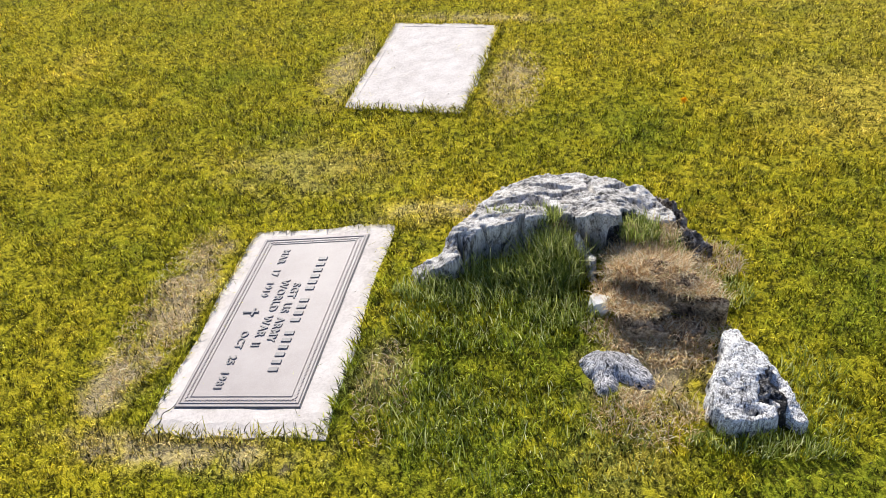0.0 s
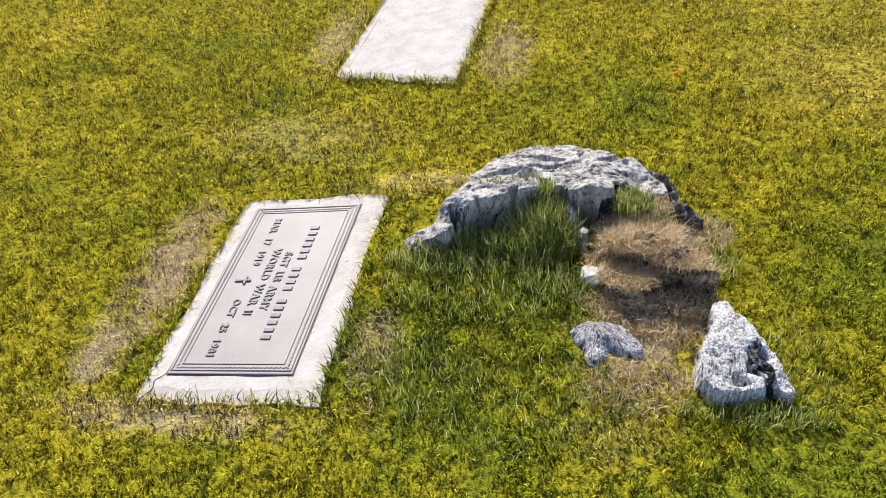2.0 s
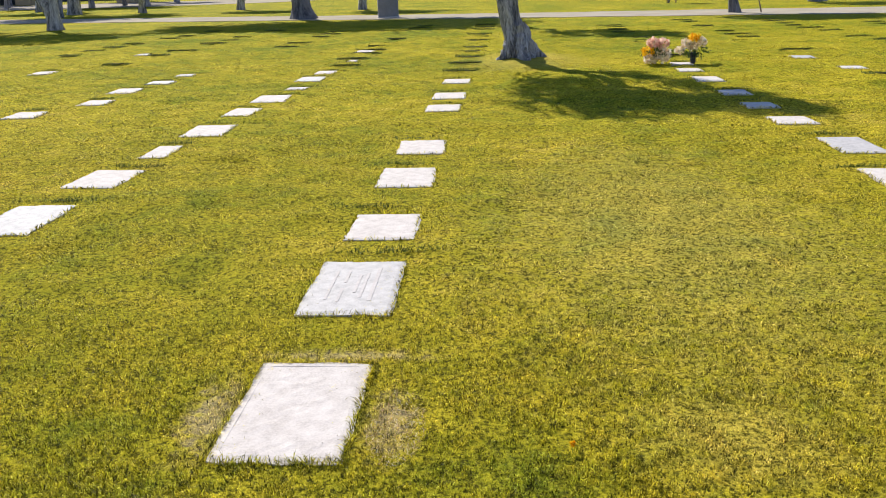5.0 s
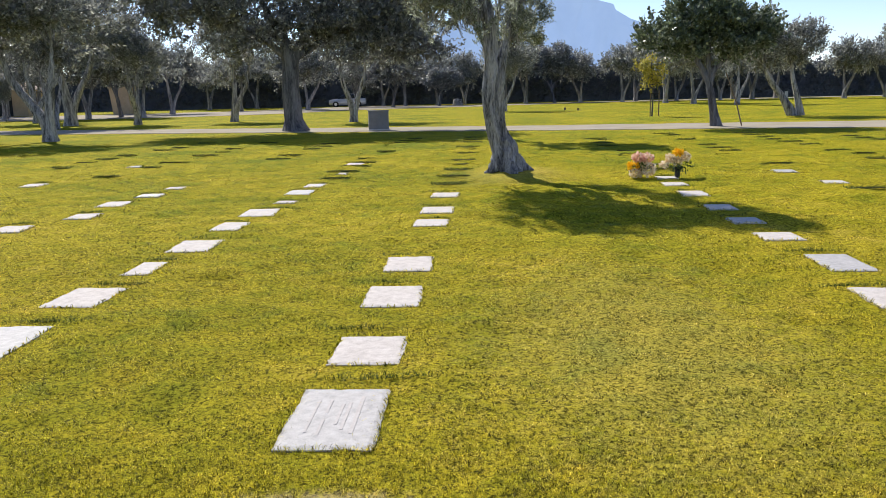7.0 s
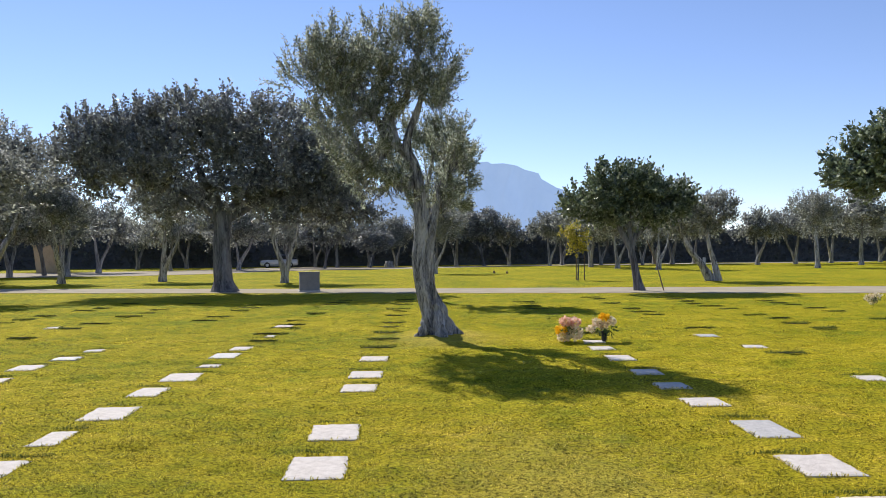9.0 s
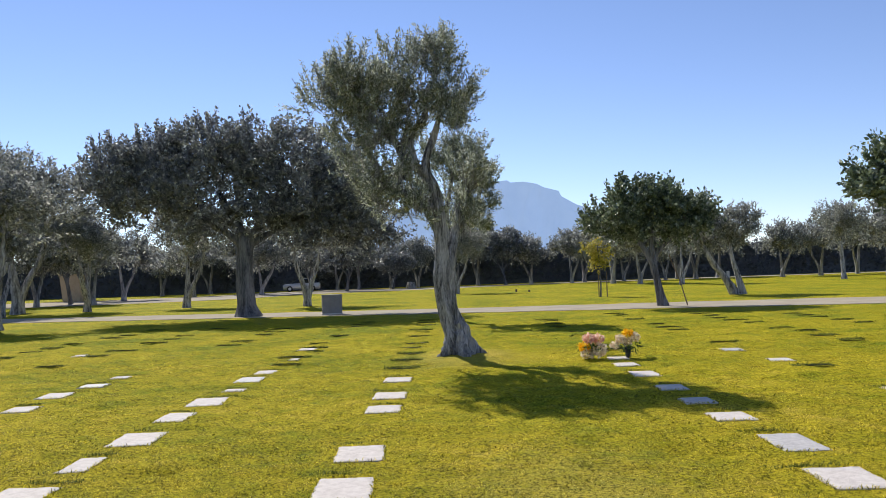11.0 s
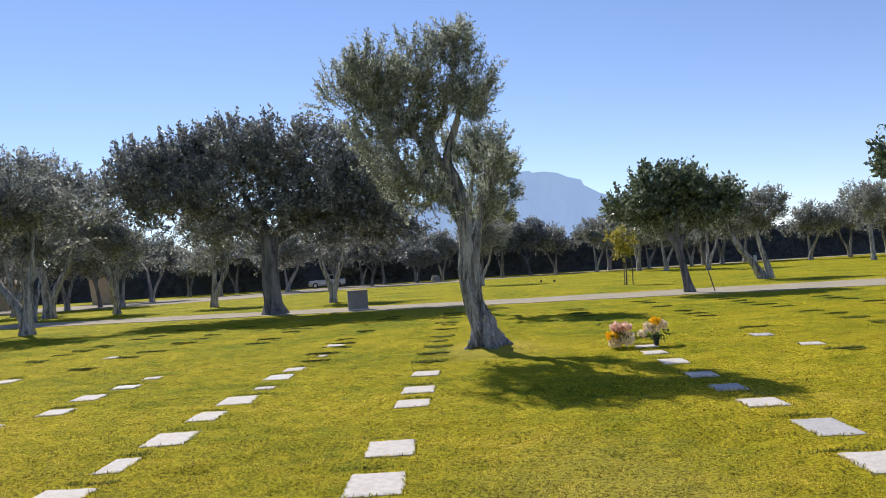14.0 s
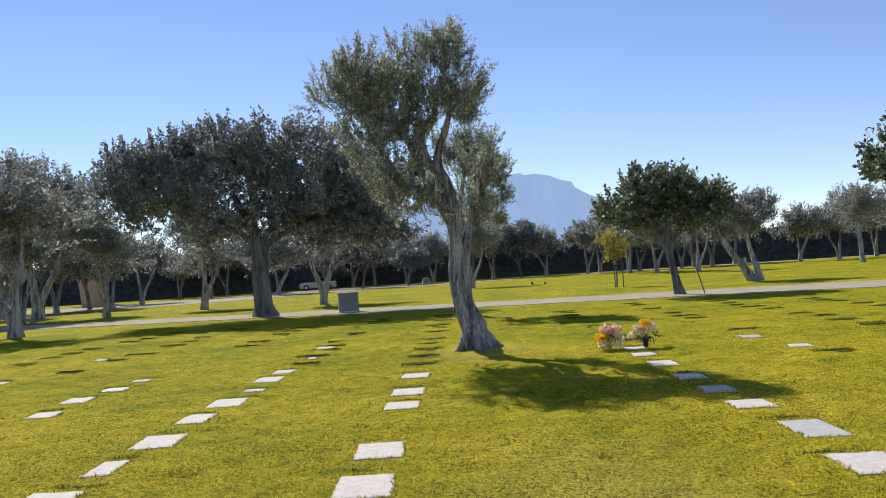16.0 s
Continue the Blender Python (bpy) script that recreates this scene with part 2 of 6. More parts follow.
MAT_HEDGE_LEAF = leafy("hedge_leaf", [(0.0, (0.085, 0.092, 0.11)), (0.7, (0.115, 0.125, 0.14)), (1.0, (0.14, 0.16, 0.15))], 0.6, 0.1, 0.3)


# ---------------------------------------------------------------- mesh helpers
def bank(x, y):
    """The turf swells up against the old stump."""
    def rise(t):
        t = np.clip(t, 0, 1)
        return t * t * (3 - 2 * t)
    swell = 0.032 * rise((y - 1.60) / 0.36) * rise((2.50 - y) / 0.30) * rise((x + 0.12) / 0.24) * rise((0.86 - x) / 0.28)
    # the marker with the plaque has sunk on the side away from the stump
    out = np.hypot(np.clip(np.abs(x + 0.264) - 0.22, 0, None), np.clip(np.abs(y - 1.856) - 0.38, 0, None))
    return swell + 0.122 * np.clip(x + 0.264, -0.26, 0.26) * rise(1 - out / 0.30)


def mesh_from(name, verts, quads=None, tris=None, smooth=False, flat=False):
    """A mesh from arrays of places and of quads or triangles."""
    me = bpy.data.meshes.new(name)
    verts = np.asarray(verts, np.float32).reshape(-1, 3)
    faces = []
    starts, totals, at = [], [], 0
    for block in (quads, tris):
        if block is None or len(block) == 0:
            continue
        block = np.asarray(block, np.int32)
        n, k = block.shape
        faces.append(block.ravel())
        starts.append(at + np.arange(n) * k)
        totals.append(np.full(n, k))
        at += n * k
    loops = np.concatenate(faces)
    me.vertices.add(len(verts))
    me.vertices.foreach_set("co", verts.ravel())
    me.loops.add(len(loops))
    me.loops.foreach_set("vertex_index", loops)
    me.polygons.add(sum(len(s) for s in starts))
    me.polygons.foreach_set("loop_start", np.concatenate(starts).astype(np.int32))
    me.polygons.foreach_set("loop_total", np.concatenate(totals).astype(np.int32))
    if smooth or flat:
        me.polygons.foreach_set("use_smooth", np.full(len(me.polygons), smooth))
    me.update(calc_edges=True)
    me.validate()
    return me


def mesh_part(name, me, mat, parent=None, label=""):
    ob = new(name, me)
    if not me.materials:
        me.materials.append(mat)
    if parent is not None:
        ob.parent = parent
    return tagged(ob, label)


def part(name, bm, mat, parent=None, label="", smooth=False):
    me = bpy.data.meshes.new(name)
    if smooth:
        for f in bm.faces:
            f.smooth = True
    bm.to_mesh(me)
    bm.free()
    return mesh_part(name, me, mat, parent, label)


def base(name, m, label, category, group="", kind=""):
    ob = new(name)
    ob.empty_display_size = 0.1
    ob.matrix_world = m
    return tagged(ob, label, category, group, kind)


def box_bm(sx, sy, sz, bevel=0.0, at=(0, 0, 0), segments=2):
    """A box standing on z = at[2], bevelled."""
    bm = bmesh.new()
    bmesh.ops.create_cube(bm, size=1.0, matrix=Matrix.Translation((at[0], at[1], at[2] + sz / 2)) @ Matrix.Diagonal((sx, sy, sz, 1)))
    if bevel:
        bmesh.ops.bevel(bm, geom=bm.edges[:], offset=bevel, segments=segments, affect="EDGES", profile=0.6)
    return bm


def tube(points, radii, sides=8, lumpy=0.0, rng=None):
    """Verts and quads of a bent, tapered tube through the points."""
    p = np.asarray(points, float)
    r = np.asarray(radii, float)
    t = np.gradient(p, axis=0)
    t /= np.linalg.norm(t, axis=1)[:, None] + 1e-9
    ref = np.array([0.93, 0.31, 0.17])
    u = np.cross(t, ref)
    u /= np.linalg.norm(u, axis=1)[:, None] + 1e-9
    v = np.cross(t, u)
    a = np.linspace(0, 2 * np.pi, sides, endpoint=False)
    rr = r[:, None] * np.ones(sides)
    if lumpy:
        ph = rng.uniform(0, 6.28, 3)
        k = np.arange(len(p))[:, None]
        if sides > 24:
            # grown ridges that wind round the trunk
            rr = rr * (1 + 0.22 * np.abs(np.sin(2.5 * a + 0.13 * k + ph[0])) ** 0.6 + 0.14 * np.abs(np.sin(5.5 * a - 0.07 * k + ph[1])) ** 0.7 + 0.07 * np.sin(13 * a + 0.11 * k + ph[2]) - 0.22)
        rr = rr * (1 + lumpy * (np.sin(2 * a + ph[0] + 0.35 * k) * 0.6 + np.sin(3 * a + ph[1] - 0.22 * k) * 0.5 + np.sin(5 * a + ph[2] + 0.5 * k) * 0.3))
    verts = p[:, None, :] + rr[:, :, None] * (np.cos(a)[None, :, None] * u[:, None, :] + np.sin(a)[None, :, None] * v[:, None, :])
    n = len(p)
    i, j = np.meshgrid(np.arange(n - 1), np.arange(sides), indexing="ij")
    q = np.stack([i * sides + j, i * sides + (j + 1) % sides, (i + 1) * sides + (j + 1) % sides, (i + 1) * sides + j], -1).reshape(-1, 4)
    return verts.reshape(-1, 3), q


def spline(points, n):
    """n points along a smooth curve through the given ones."""
    p = np.asarray(points, float)
    k = len(p)
    ext = np.vstack([2 * p[0] - p[1], p, 2 * p[-1] - p[-2]])
    out = []
    for s in np.linspace(0, k - 1 - 1e-6, n):
        i = int(s)
        t = s - i
        a, b, c, d = ext[i : i + 4]
        out.append(0.5 * (2 * b + (c - a) * t + (2 * a - 5 * b + 4 * c - d) * t * t + (3 * b - a - 3 * c + d) * t**3))
    return np.array(out)


def joined(pieces):
    verts, quads, at = [], [], 0
    for v, q in pieces:
        verts.append(v)
        quads.append(q + at)
        at += len(v)
    return np.vstack(verts), np.vstack(quads)


def unit(a):
    return a / (np.linalg.norm(a, axis=-1, keepdims=True) + 1e-9)


def kites(centre, along, length, width, rng):
    """Leaves: one bent kite each, at centre, pointing along."""
    n = len(centre)
    side = unit(np.cross(along, rng.normal(size=(n, 3))))
    l, w = np.asarray(length)[:, None], np.asarray(width)[:, None]
    fold = unit(np.cross(side, along)) * l * 0.12
    v = np.stack([centre, centre + along * l * 0.45 + side * w * 0.5 + fold, centre + along * l, centre + along * l * 0.45 - side * w * 0.5 + fold], 1)
    return v.reshape(-1, 3), np.arange(4 * n).reshape(-1, 4)


def crown_leaves(lobes, rng, leaf, slim, per_twig=14, twig=0.35, up=0.5, shell=0.55, shoots=0):
    """Leaves on twigs that fill the lobes. A lobe: centre, radii, count of twigs."""
    cs, ds, stems = [], [], []
    for c, r, n in lobes:
        # twigs gather in sprays round a few directions of the lobe, with gaps between
        k = max(5, n // 13)
        heart = unit(rng.normal(size=(k, 3)))
        d = unit(heart[rng.integers(k, size=n)] + rng.normal(size=(n, 3)) * 0.24)
        rad = shell + (1 - shell) * rng.random(n) ** 0.6
        rad[: n // 4] = rng.random(n // 4) * shell
        lump = 1 + 0.16 * np.sin(d[:, 0] * 5 + c[0] * 3) + 0.14 * np.sin(d[:, 2] * 6 + d[:, 1] * 4 + c[1])
        o = np.asarray(c) + d * np.asarray(r) * (rad * lump)[:, None]
        way = unit(d * 0.8 + np.array([0, 0, up]) + rng.normal(size=(n, 3)) * 0.35)
        stems.append((o, way))
        s = (np.arange(per_twig) + 0.5) / per_twig
        ln = twig * rng.uniform(0.6, 1.3, n)
        pts = o[:, None, :] + way[:, None, :] * (s[None, :, None] * ln[:, None, None]) + rng.normal(size=(n, per_twig, 3)) * leaf * 0.28
        ld = unit(way[:, None, :] * 0.7 + rng.normal(size=(n, per_twig, 3)) * 0.75)
        cs.append(pts.reshape(-1, 3))
        ds.append(ld.reshape(-1, 3))
    # long upright shoots that stand out of the crown
    for _ in range(shoots):
        c, r, n = lobes[rng.integers(len(lobes))]
        d = unit(rng.normal(size=3) * (1, 1, 0.5) + (0, 0, 0.55))
        o = np.asarray(c) + d * np.asarray(r) * 0.85
        way = unit(d * 0.55 + np.array([0, 0, 1.0]) + rng.normal(size=3) * 0.3)
        ln = twig * rng.uniform(0.9, 1.6)
        k = int(per_twig * 1.7)
        s = (np.arange(k) + 0.5) / k
        cs.append(o + way * (s * ln)[:, None] + rng.normal(size=(k, 3)) * leaf * 0.22)
        ds.append(unit(way * 0.9 + rng.normal(size=(k, 3)) * 0.6))
        stems.append((o[None] + way * ln * 0.45, way[None]))
    c, d = np.vstack(cs), np.vstack(ds)
    ln = leaf * rng.uniform(0.6, 1.35, len(c))
    return kites(c, d, ln, ln * slim, rng), stems


def make_tree(name, m, trunks, lobes, label, category, bark, leaves, seed, leaf=0.07, slim=0.35, per_twig=14, twig=0.35, up=0.5, sides=10, twigs_shown=0, group="", shell=0.55, limb_size=0.62, shoots=0):
    """A tree: trunks are (points, radii); each lobe of the crown is carried by a limb from a trunk's upper part."""
    rng = np.random.default_rng(seed)
    tree = base(name, m, label, category, group)
    fork = []
    for pts, radii in trunks:
        p = spline(pts, 60 if sides > 11 else 26)
        r = np.interp(np.linspace(0, 1, len(p)), np.linspace(0, 1, len(radii)), radii)
        v, q = tube(p, r, sides * 3 if sides > 11 else sides * 2 if sides > 8 else sides, 0.15 if sides > 11 else 0.10, rng)
        mesh_part("trunk", mesh_from("trunk", v, q, smooth=True), bark, tree)
        fork.append((p, r))
    for n, (c, rr, k) in enumerate(lobes):
        c = np.asarray(c, float)
        # the trunk point a little below the lobe that lies nearest
        p, r = min(fork, key=lambda f: np.linalg.norm(f[0][-4] - c))
        i = int(np.argmin(np.linalg.norm((p - c) * (1, 1, 0.8), axis=1) + (p[:, 2] < p[-1, 2] * 0.55) * 3))
        a = p[i]
        mid = (a + c) / 2 + rng.normal(size=3) * 0.08 * np.linalg.norm(c - a) + np.array([0, 0, -0.06]) * np.linalg.norm(c - a)
        path = spline([a, mid, c], 10)
        rad = np.linspace(r[i] * limb_size, r[i] * 0.2, 10)
        pieces = [tube(path, rad, max(5, sides - 3), 0.06, rng)]
        for _ in range(7 if sides > 6 else 3):
            e = c + unit(rng.normal(size=3) + (0, 0, 0.35)) * np.asarray(rr) * 0.72
            s = path[rng.integers(5, 10)]
            pieces.append(tube(spline([s, (s + e) / 2 + rng.normal(size=3) * 0.06 * rr[0], e], 6), np.linspace(r[i] * 0.22, r[i] * 0.05, 6), 5))
        v, q = joined(pieces)
        mesh_part("limb", mesh_from("limb", v, q, smooth=True), bark, tree)
    (v, q), stems = crown_leaves(lobes, rng, leaf, slim, per_twig, twig, up, shell, shoots)
    mesh_part("crown", mesh_from("crown", v, q), leaves, tree)
    if twigs_shown:
        o = np.vstack([s[0] for s in stems])
        w = np.vstack([s[1] for s in stems])
        pick = rng.permutation(len(o))[:twigs_shown]
        pieces = [tube([o[k] - w[k] * twig * 0.5, o[k] + w[k] * twig * 0.9], [0.007, 0.002], 3) for k in pick]
        v, q = joined(pieces)
        mesh_part("fine_branchwork", mesh_from("branchwork", v, q), bark, tree)
    return tree


# ---------------------------------------------------------------- ground, roads, distance
# flat grave markers: x, y, width, length, turn
TOP = 0.009
MARKERS_MID = [(-0.07, 5.56, 0.41, 0.55, -1.5), (-0.015, 6.90, 0.42, 0.65, -1.5), (0.04, 8.10, 0.42, 0.63, 0), (0.18, 10.46, 0.40, 0.52, -3), (0.235, 11.53, 0.42, 0.58, -2.5), (0.32, 13.12, 0.40, 0.52, -4)]
MARKERS_LEFT = [(-2.46, 5.86, 0.42, 0.72, 0), (-2.40, 7.03, 0.42, 0.62, -3), (-2.31, 8.10, 0.24, 0.56, 0), (-2.20, 9.20, 0.42, 0.66, 1), (-2.17, 10.46, 0.34, 0.60, -2), (-2.07, 11.59, 0.43, 0.68, 1), (-1.93, 12.62, 0.30, 0.26, -3), (-1.94, 13.81, 0.40, 0.62, -2), (-1.86, 14.75, 0.32, 0.48, -2), (-1.65, 16.76, 0.2, 0.34, -3), (-1.66, 18.95, 0.38, 0.52, -3)]
MARKERS_FAR_LEFT = [(-4.80, 10.56, 0.38, 0.50, 4), (-4.36, 11.55, 0.36, 0.46, 3), (-4.44, 12.77, 0.38, 0.56, 3), (-4.27, 13.77, 0.38, 0.40, 2), (-4.20, 14.77, 0.3, 0.32, 2), (-7.05, 15.70, 0.36, 0.5, 4), (-6.95, 13.2, 0.36, 0.45, 4), (-6.6, 19.4, 0.3, 0.4, 2)]
MARKERS_RIGHT = [(3.46, 5.52, 0.44, 0.60, -4), (3.55, 6.60, 0.42, 0.60, -4), (3.72, 7.83, 0.38, 0.72, -3), (3.70, 9.14, 0.40, 0.46, -3), (3.73, 10.20, 0.36, 0.42, -3), (3.78, 11.30, 0.36, 0.48, -4), (3.85, 12.74, 0.38, 0.58, -4), (3.90, 13.97, 0.38, 0.44, -3), (4.02, 14.94, 0.36, 0.40, -4), (6.27, 15.66, 0.38, 0.48, -8), (6.33, 13.84, 0.36, 0.40, -8), (6.25, 10.43, 0.34, 0.40, -6)]
MARKER_BLANK, MARKER_ENGRAVED, MARKER_PLAQUE = (-0.178, 3.285, 0.44, 0.72, -2.2), (-0.127, 4.515, 0.445, 0.75, -1.8), (-0.264, 1.856, 0.442, 0.755, 0.15)
STONES = MARKERS_MID + MARKERS_LEFT + MARKERS_FAR_LEFT + MARKERS_RIGHT + [MARKER_BLANK, MARKER_ENGRAVED, MARKER_PLAQUE]


def lattice(x, y, size, salt):
    """Smooth noise from 0 to 1 on a lattice of that size in metres."""
    u, v = np.asarray(x, float) / size, np.asarray(y, float) / size
    i, j = np.floor(u).astype(np.int64), np.floor(v).astype(np.int64)
    fu, fv = u - i, v - j
    fu, fv = fu * fu * (3 - 2 * fu), fv * fv * (3 - 2 * fv)

    def at(a, b):
        h = (a * 374761393 + b * 668265263 + salt * 69069) & 0x7FFFFFFF
        h = ((h ^ (h >> 13)) * 1274126177) & 0x7FFFFFFF
        return ((h ^ (h >> 16)) & 0xFFFF) / 65535.0
    return (at(i, j) * (1 - fu) + at(i + 1, j) * fu) * (1 - fv) + (at(i, j + 1) * (1 - fu) + at(i + 1, j + 1) * fu) * fv


def turf(x, y):
    """How the sod lies: small humps and mower's ruts, level at the stones and beyond the near lawn."""
    x, y = np.asarray(x, float), np.asarray(y, float)
    h = 0.045 * (lattice(x + 0.3 * y, y, 0.42, 1) - 0.5) + 0.045 * (lattice(x, y - 0.2 * x, 0.19, 2) - 0.5) + 0.05 * (lattice(x, y, 1.5, 3) - 0.5)
    clear = np.full(x.shape, 1.0)
    for sx, sy, w, l, turn in STONES:
        c, s = math.cos(radians(turn)), math.sin(radians(turn))
        u, v = np.abs((x - sx) * c + (y - sy) * s) - w / 2, np.abs(-(x - sx) * s + (y - sy) * c) - l / 2
        clear = np.minimum(clear, np.clip((np.hypot(np.clip(u, 0, None), np.clip(v, 0, None)) - 0.05) / 0.25, 0, 1))
    # the near graves lie in finer, flatter turf
    calm = np.clip((y - 2.2) / 3.0, 0.18, 1) * np.clip((29 - y) / 4, 0, 1) * np.clip((13 - np.abs(x)) / 3, 0, 1)
    return h * clear * calm


def make_ground():
    """One sheet to the horizon: fine near the graves, coarse far off."""
    xs = np.concatenate([-np.geomspace(2500, 14, 16), np.arange(-13, -6, 0.16), np.arange(-6, -0.3, 0.07), np.arange(-0.3, 1.1, 0.04), np.arange(1.1, 6, 0.07), np.arange(6, 13.1, 0.16), np.geomspace(14, 2500, 16)])
    ys = np.concatenate([-np.geomspace(2500, 6, 10), np.linspace(-5, 0.4, 8), np.arange(0.5, 1.5, 0.08), np.arange(1.5, 2.6, 0.04), np.arange(2.6, 14, 0.065), np.arange(14, 30, 0.11), np.geomspace(30.5, 3500, 18)])
    gx, gy = np.meshgrid(xs, ys, indexing="ij")
    z = -0.004 + 0.004 * np.sin(gx * 1.3 + 0.7 * gy) * np.sin(gy * 0.9 - 0.4 * gx)
    mound = np.hypot((gx - 1.6) / 1.5, (gy - 16.3) / 1.5)
    z = z + 0.10 * np.clip(1 - mound, 0, 1) ** 1.5
    z = z + bank(gx, gy) + turf(gx, gy)
    nx, ny = gx.shape
    i, j = np.meshgrid(np.arange(nx - 1), np.arange(ny - 1), indexing="ij")
    q = np.stack([i * ny + j, (i + 1) * ny + j, (i + 1) * ny + j + 1, i * ny + j + 1], -1).reshape(-1, 4)
    ob = mesh_part("ground", mesh_from("ground", np.stack([gx, gy, z], -1), q, smooth=True), MAT_LAWN)
    return tagged(ob, "mown yellow-green cemetery lawn with dry patches", "lawn", kind="structure")


make_ground()


def strip(name, near, far, z, mat, label, rag=0.12):
    """A road: a thin slab between a near and a far edge, with softly uneven borders."""
    a, b = spline(near, 90), spline(far, 90)
    rng = np.random.default_rng(5)
    a = a + np.c_[np.zeros(90), rng.normal(size=90) * rag]
    b = b + np.c_[np.zeros(90), rng.normal(size=90) * rag]
    top = np.stack([np.c_[a, np.full(90, z)], np.c_[b, np.full(90, z)]], 1)
    low = top - (0, 0, z + 0.05)
    v = np.concatenate([low[:, 0], top[:, 0], top[:, 1], low[:, 1]])
    k = np.arange(89)
    q = np.concatenate([np.stack([k + 90 * s, k + 90 * s + 1, k + 90 * (s + 1) + 1, k + 90 * (s + 1)], -1) for s in range(3)])
    ob = mesh_part(name, mesh_from(name, v, q[:, ::-1], flat=True), mat)
    return tagged(ob, label, "road", kind="structure")


strip("road", [(-60, 48.5), (-16, 37.5), (2.4, 32.9), (17.6, 29.1), (60, 18.4)], [(-60, 53.0), (-17, 41.9), (0.8, 37.3), (21, 34.0), (62, 23.5)], 0.012, MAT_ROAD, "pale concrete drive crossing the cemetery lawn")
strip("road_far", [(-80, 58), (-21.7, 64.8), (-8, 79.0), (3.3, 84.0), (20, 94.0), (60, 99)], [(-80, 72), (-26, 82.0), (-10, 98), (3.3, 94.0), (20, 99.5), (60, 103)], 0.010, MAT_ROAD, "pale road along the hedge", 0.25)


def make_mountain():
    """A far ridge; its blue haze is painted in as a glow."""
    m, nt, b = material("haze_mountain", 1.0)
    co = object_coords(nt)
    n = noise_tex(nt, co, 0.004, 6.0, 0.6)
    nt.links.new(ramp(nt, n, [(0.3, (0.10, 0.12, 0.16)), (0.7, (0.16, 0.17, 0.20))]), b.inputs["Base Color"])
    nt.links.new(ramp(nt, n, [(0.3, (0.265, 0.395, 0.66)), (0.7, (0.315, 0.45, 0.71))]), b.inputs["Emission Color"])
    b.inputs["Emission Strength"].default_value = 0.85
    b.inputs["Specular IOR Level"].default_value = 0.0
    rng = np.random.default_rng(3)
    xs = np.linspace(-1500, 2600, 140)
    prof = np.interp(xs, [-1500, -700, -250, 120, 300, 420, 530, 610, 700, 800, 1000, 1300, 2600], [40, 60, 150, 300, 347, 346, 322, 284, 215, 165, 95, 60, 30])
    prof = np.convolve(np.pad(prof, 4, "edge"), np.full(9, 1 / 9), "valid")
    prof = prof + np.interp(xs, np.linspace(-1500, 2600, 60), rng.normal(size=60) * 4) + rng.normal(size=140) * 1.5
    rows = []
    for k, f in enumerate((0.0, 0.25, 0.5, 0.75, 1.0)):
        rows.append(np.stack([xs + rng.normal(size=140) * 8, 3000 + 150 * f + rng.normal(size=140) * 30 * (k > 0), np.maximum(prof, 10) * f], -1))
    v = np.concatenate(rows)
    i, j = np.meshgrid(np.arange(4), np.arange(139), indexing="ij")
    q = np.stack([i * 140 + j, i * 140 + j + 1, (i + 1) * 140 + j + 1, (i + 1) * 140 + j], -1).reshape(-1, 4)
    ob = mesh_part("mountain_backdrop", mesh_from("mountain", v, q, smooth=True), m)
    tagged(ob, "hazy blue mountain ridge far behind the trees", "mountain", kind="structure")


make_mountain()


def make_hedge():
    """A tall dark hedge behind the lawns: a ragged core under leaves."""
    rng = np.random.default_rng(8)
    xs = np.linspace(-95, 110, 206)
    yy = 103 + 5 * np.sin(xs * 0.02 + 0.5)
    top = 4.7 + 0.35 * np.sin(xs * 0.35) + rng.normal(size=206) * 0.22
    v = np.concatenate([np.stack([xs, yy - 0.9, 0 * xs], -1), np.stack([xs, yy - 0.7, top - 0.5], -1), np.stack([xs, yy + 0.7, top - 0.5], -1), np.stack([xs, yy + 0.9, 0 * xs], -1)])
    i, j = np.meshgrid(np.arange(3), np.arange(205), indexing="ij")
    q = np.stack([i * 206 + j, i * 206 + j + 1, (i + 1) * 206 + j + 1, (i + 1) * 206 + j], -1).reshape(-1, 4)
    hedge = base("hedge", Matrix(), "tall dense dark green clipped hedge", "hedge", kind="structure")
    mesh_part("hedge_core", mesh_from("hedge_core", v, q), MAT_HEDGE_LEAF, hedge)
    n = 46000
    x = rng.uniform(-95, 110, n)
    h = np.interp(x, xs, top) * rng.random(n) ** 0.8
    y = np.interp(x, xs, yy) - 0.95 + rng.normal(size=n) * 0.22 + (h > 4.0) * rng.uniform(0, 1.4, n)
    d = unit(np.stack([rng.normal(size=n), -0.8 + rng.normal(size=n) * 0.4, 0.4 + rng.normal(size=n) * 0.6], -1))
    ln = rng.uniform(0.18, 0.42, n)
    kv, kq = kites(np.stack([x, y, h], -1), d, ln, ln * 0.6, rng)
    mesh_part("foliage", mesh_from("hedge_foliage", kv, kq), MAT_HEDGE_LEAF, hedge)


make_hedge()


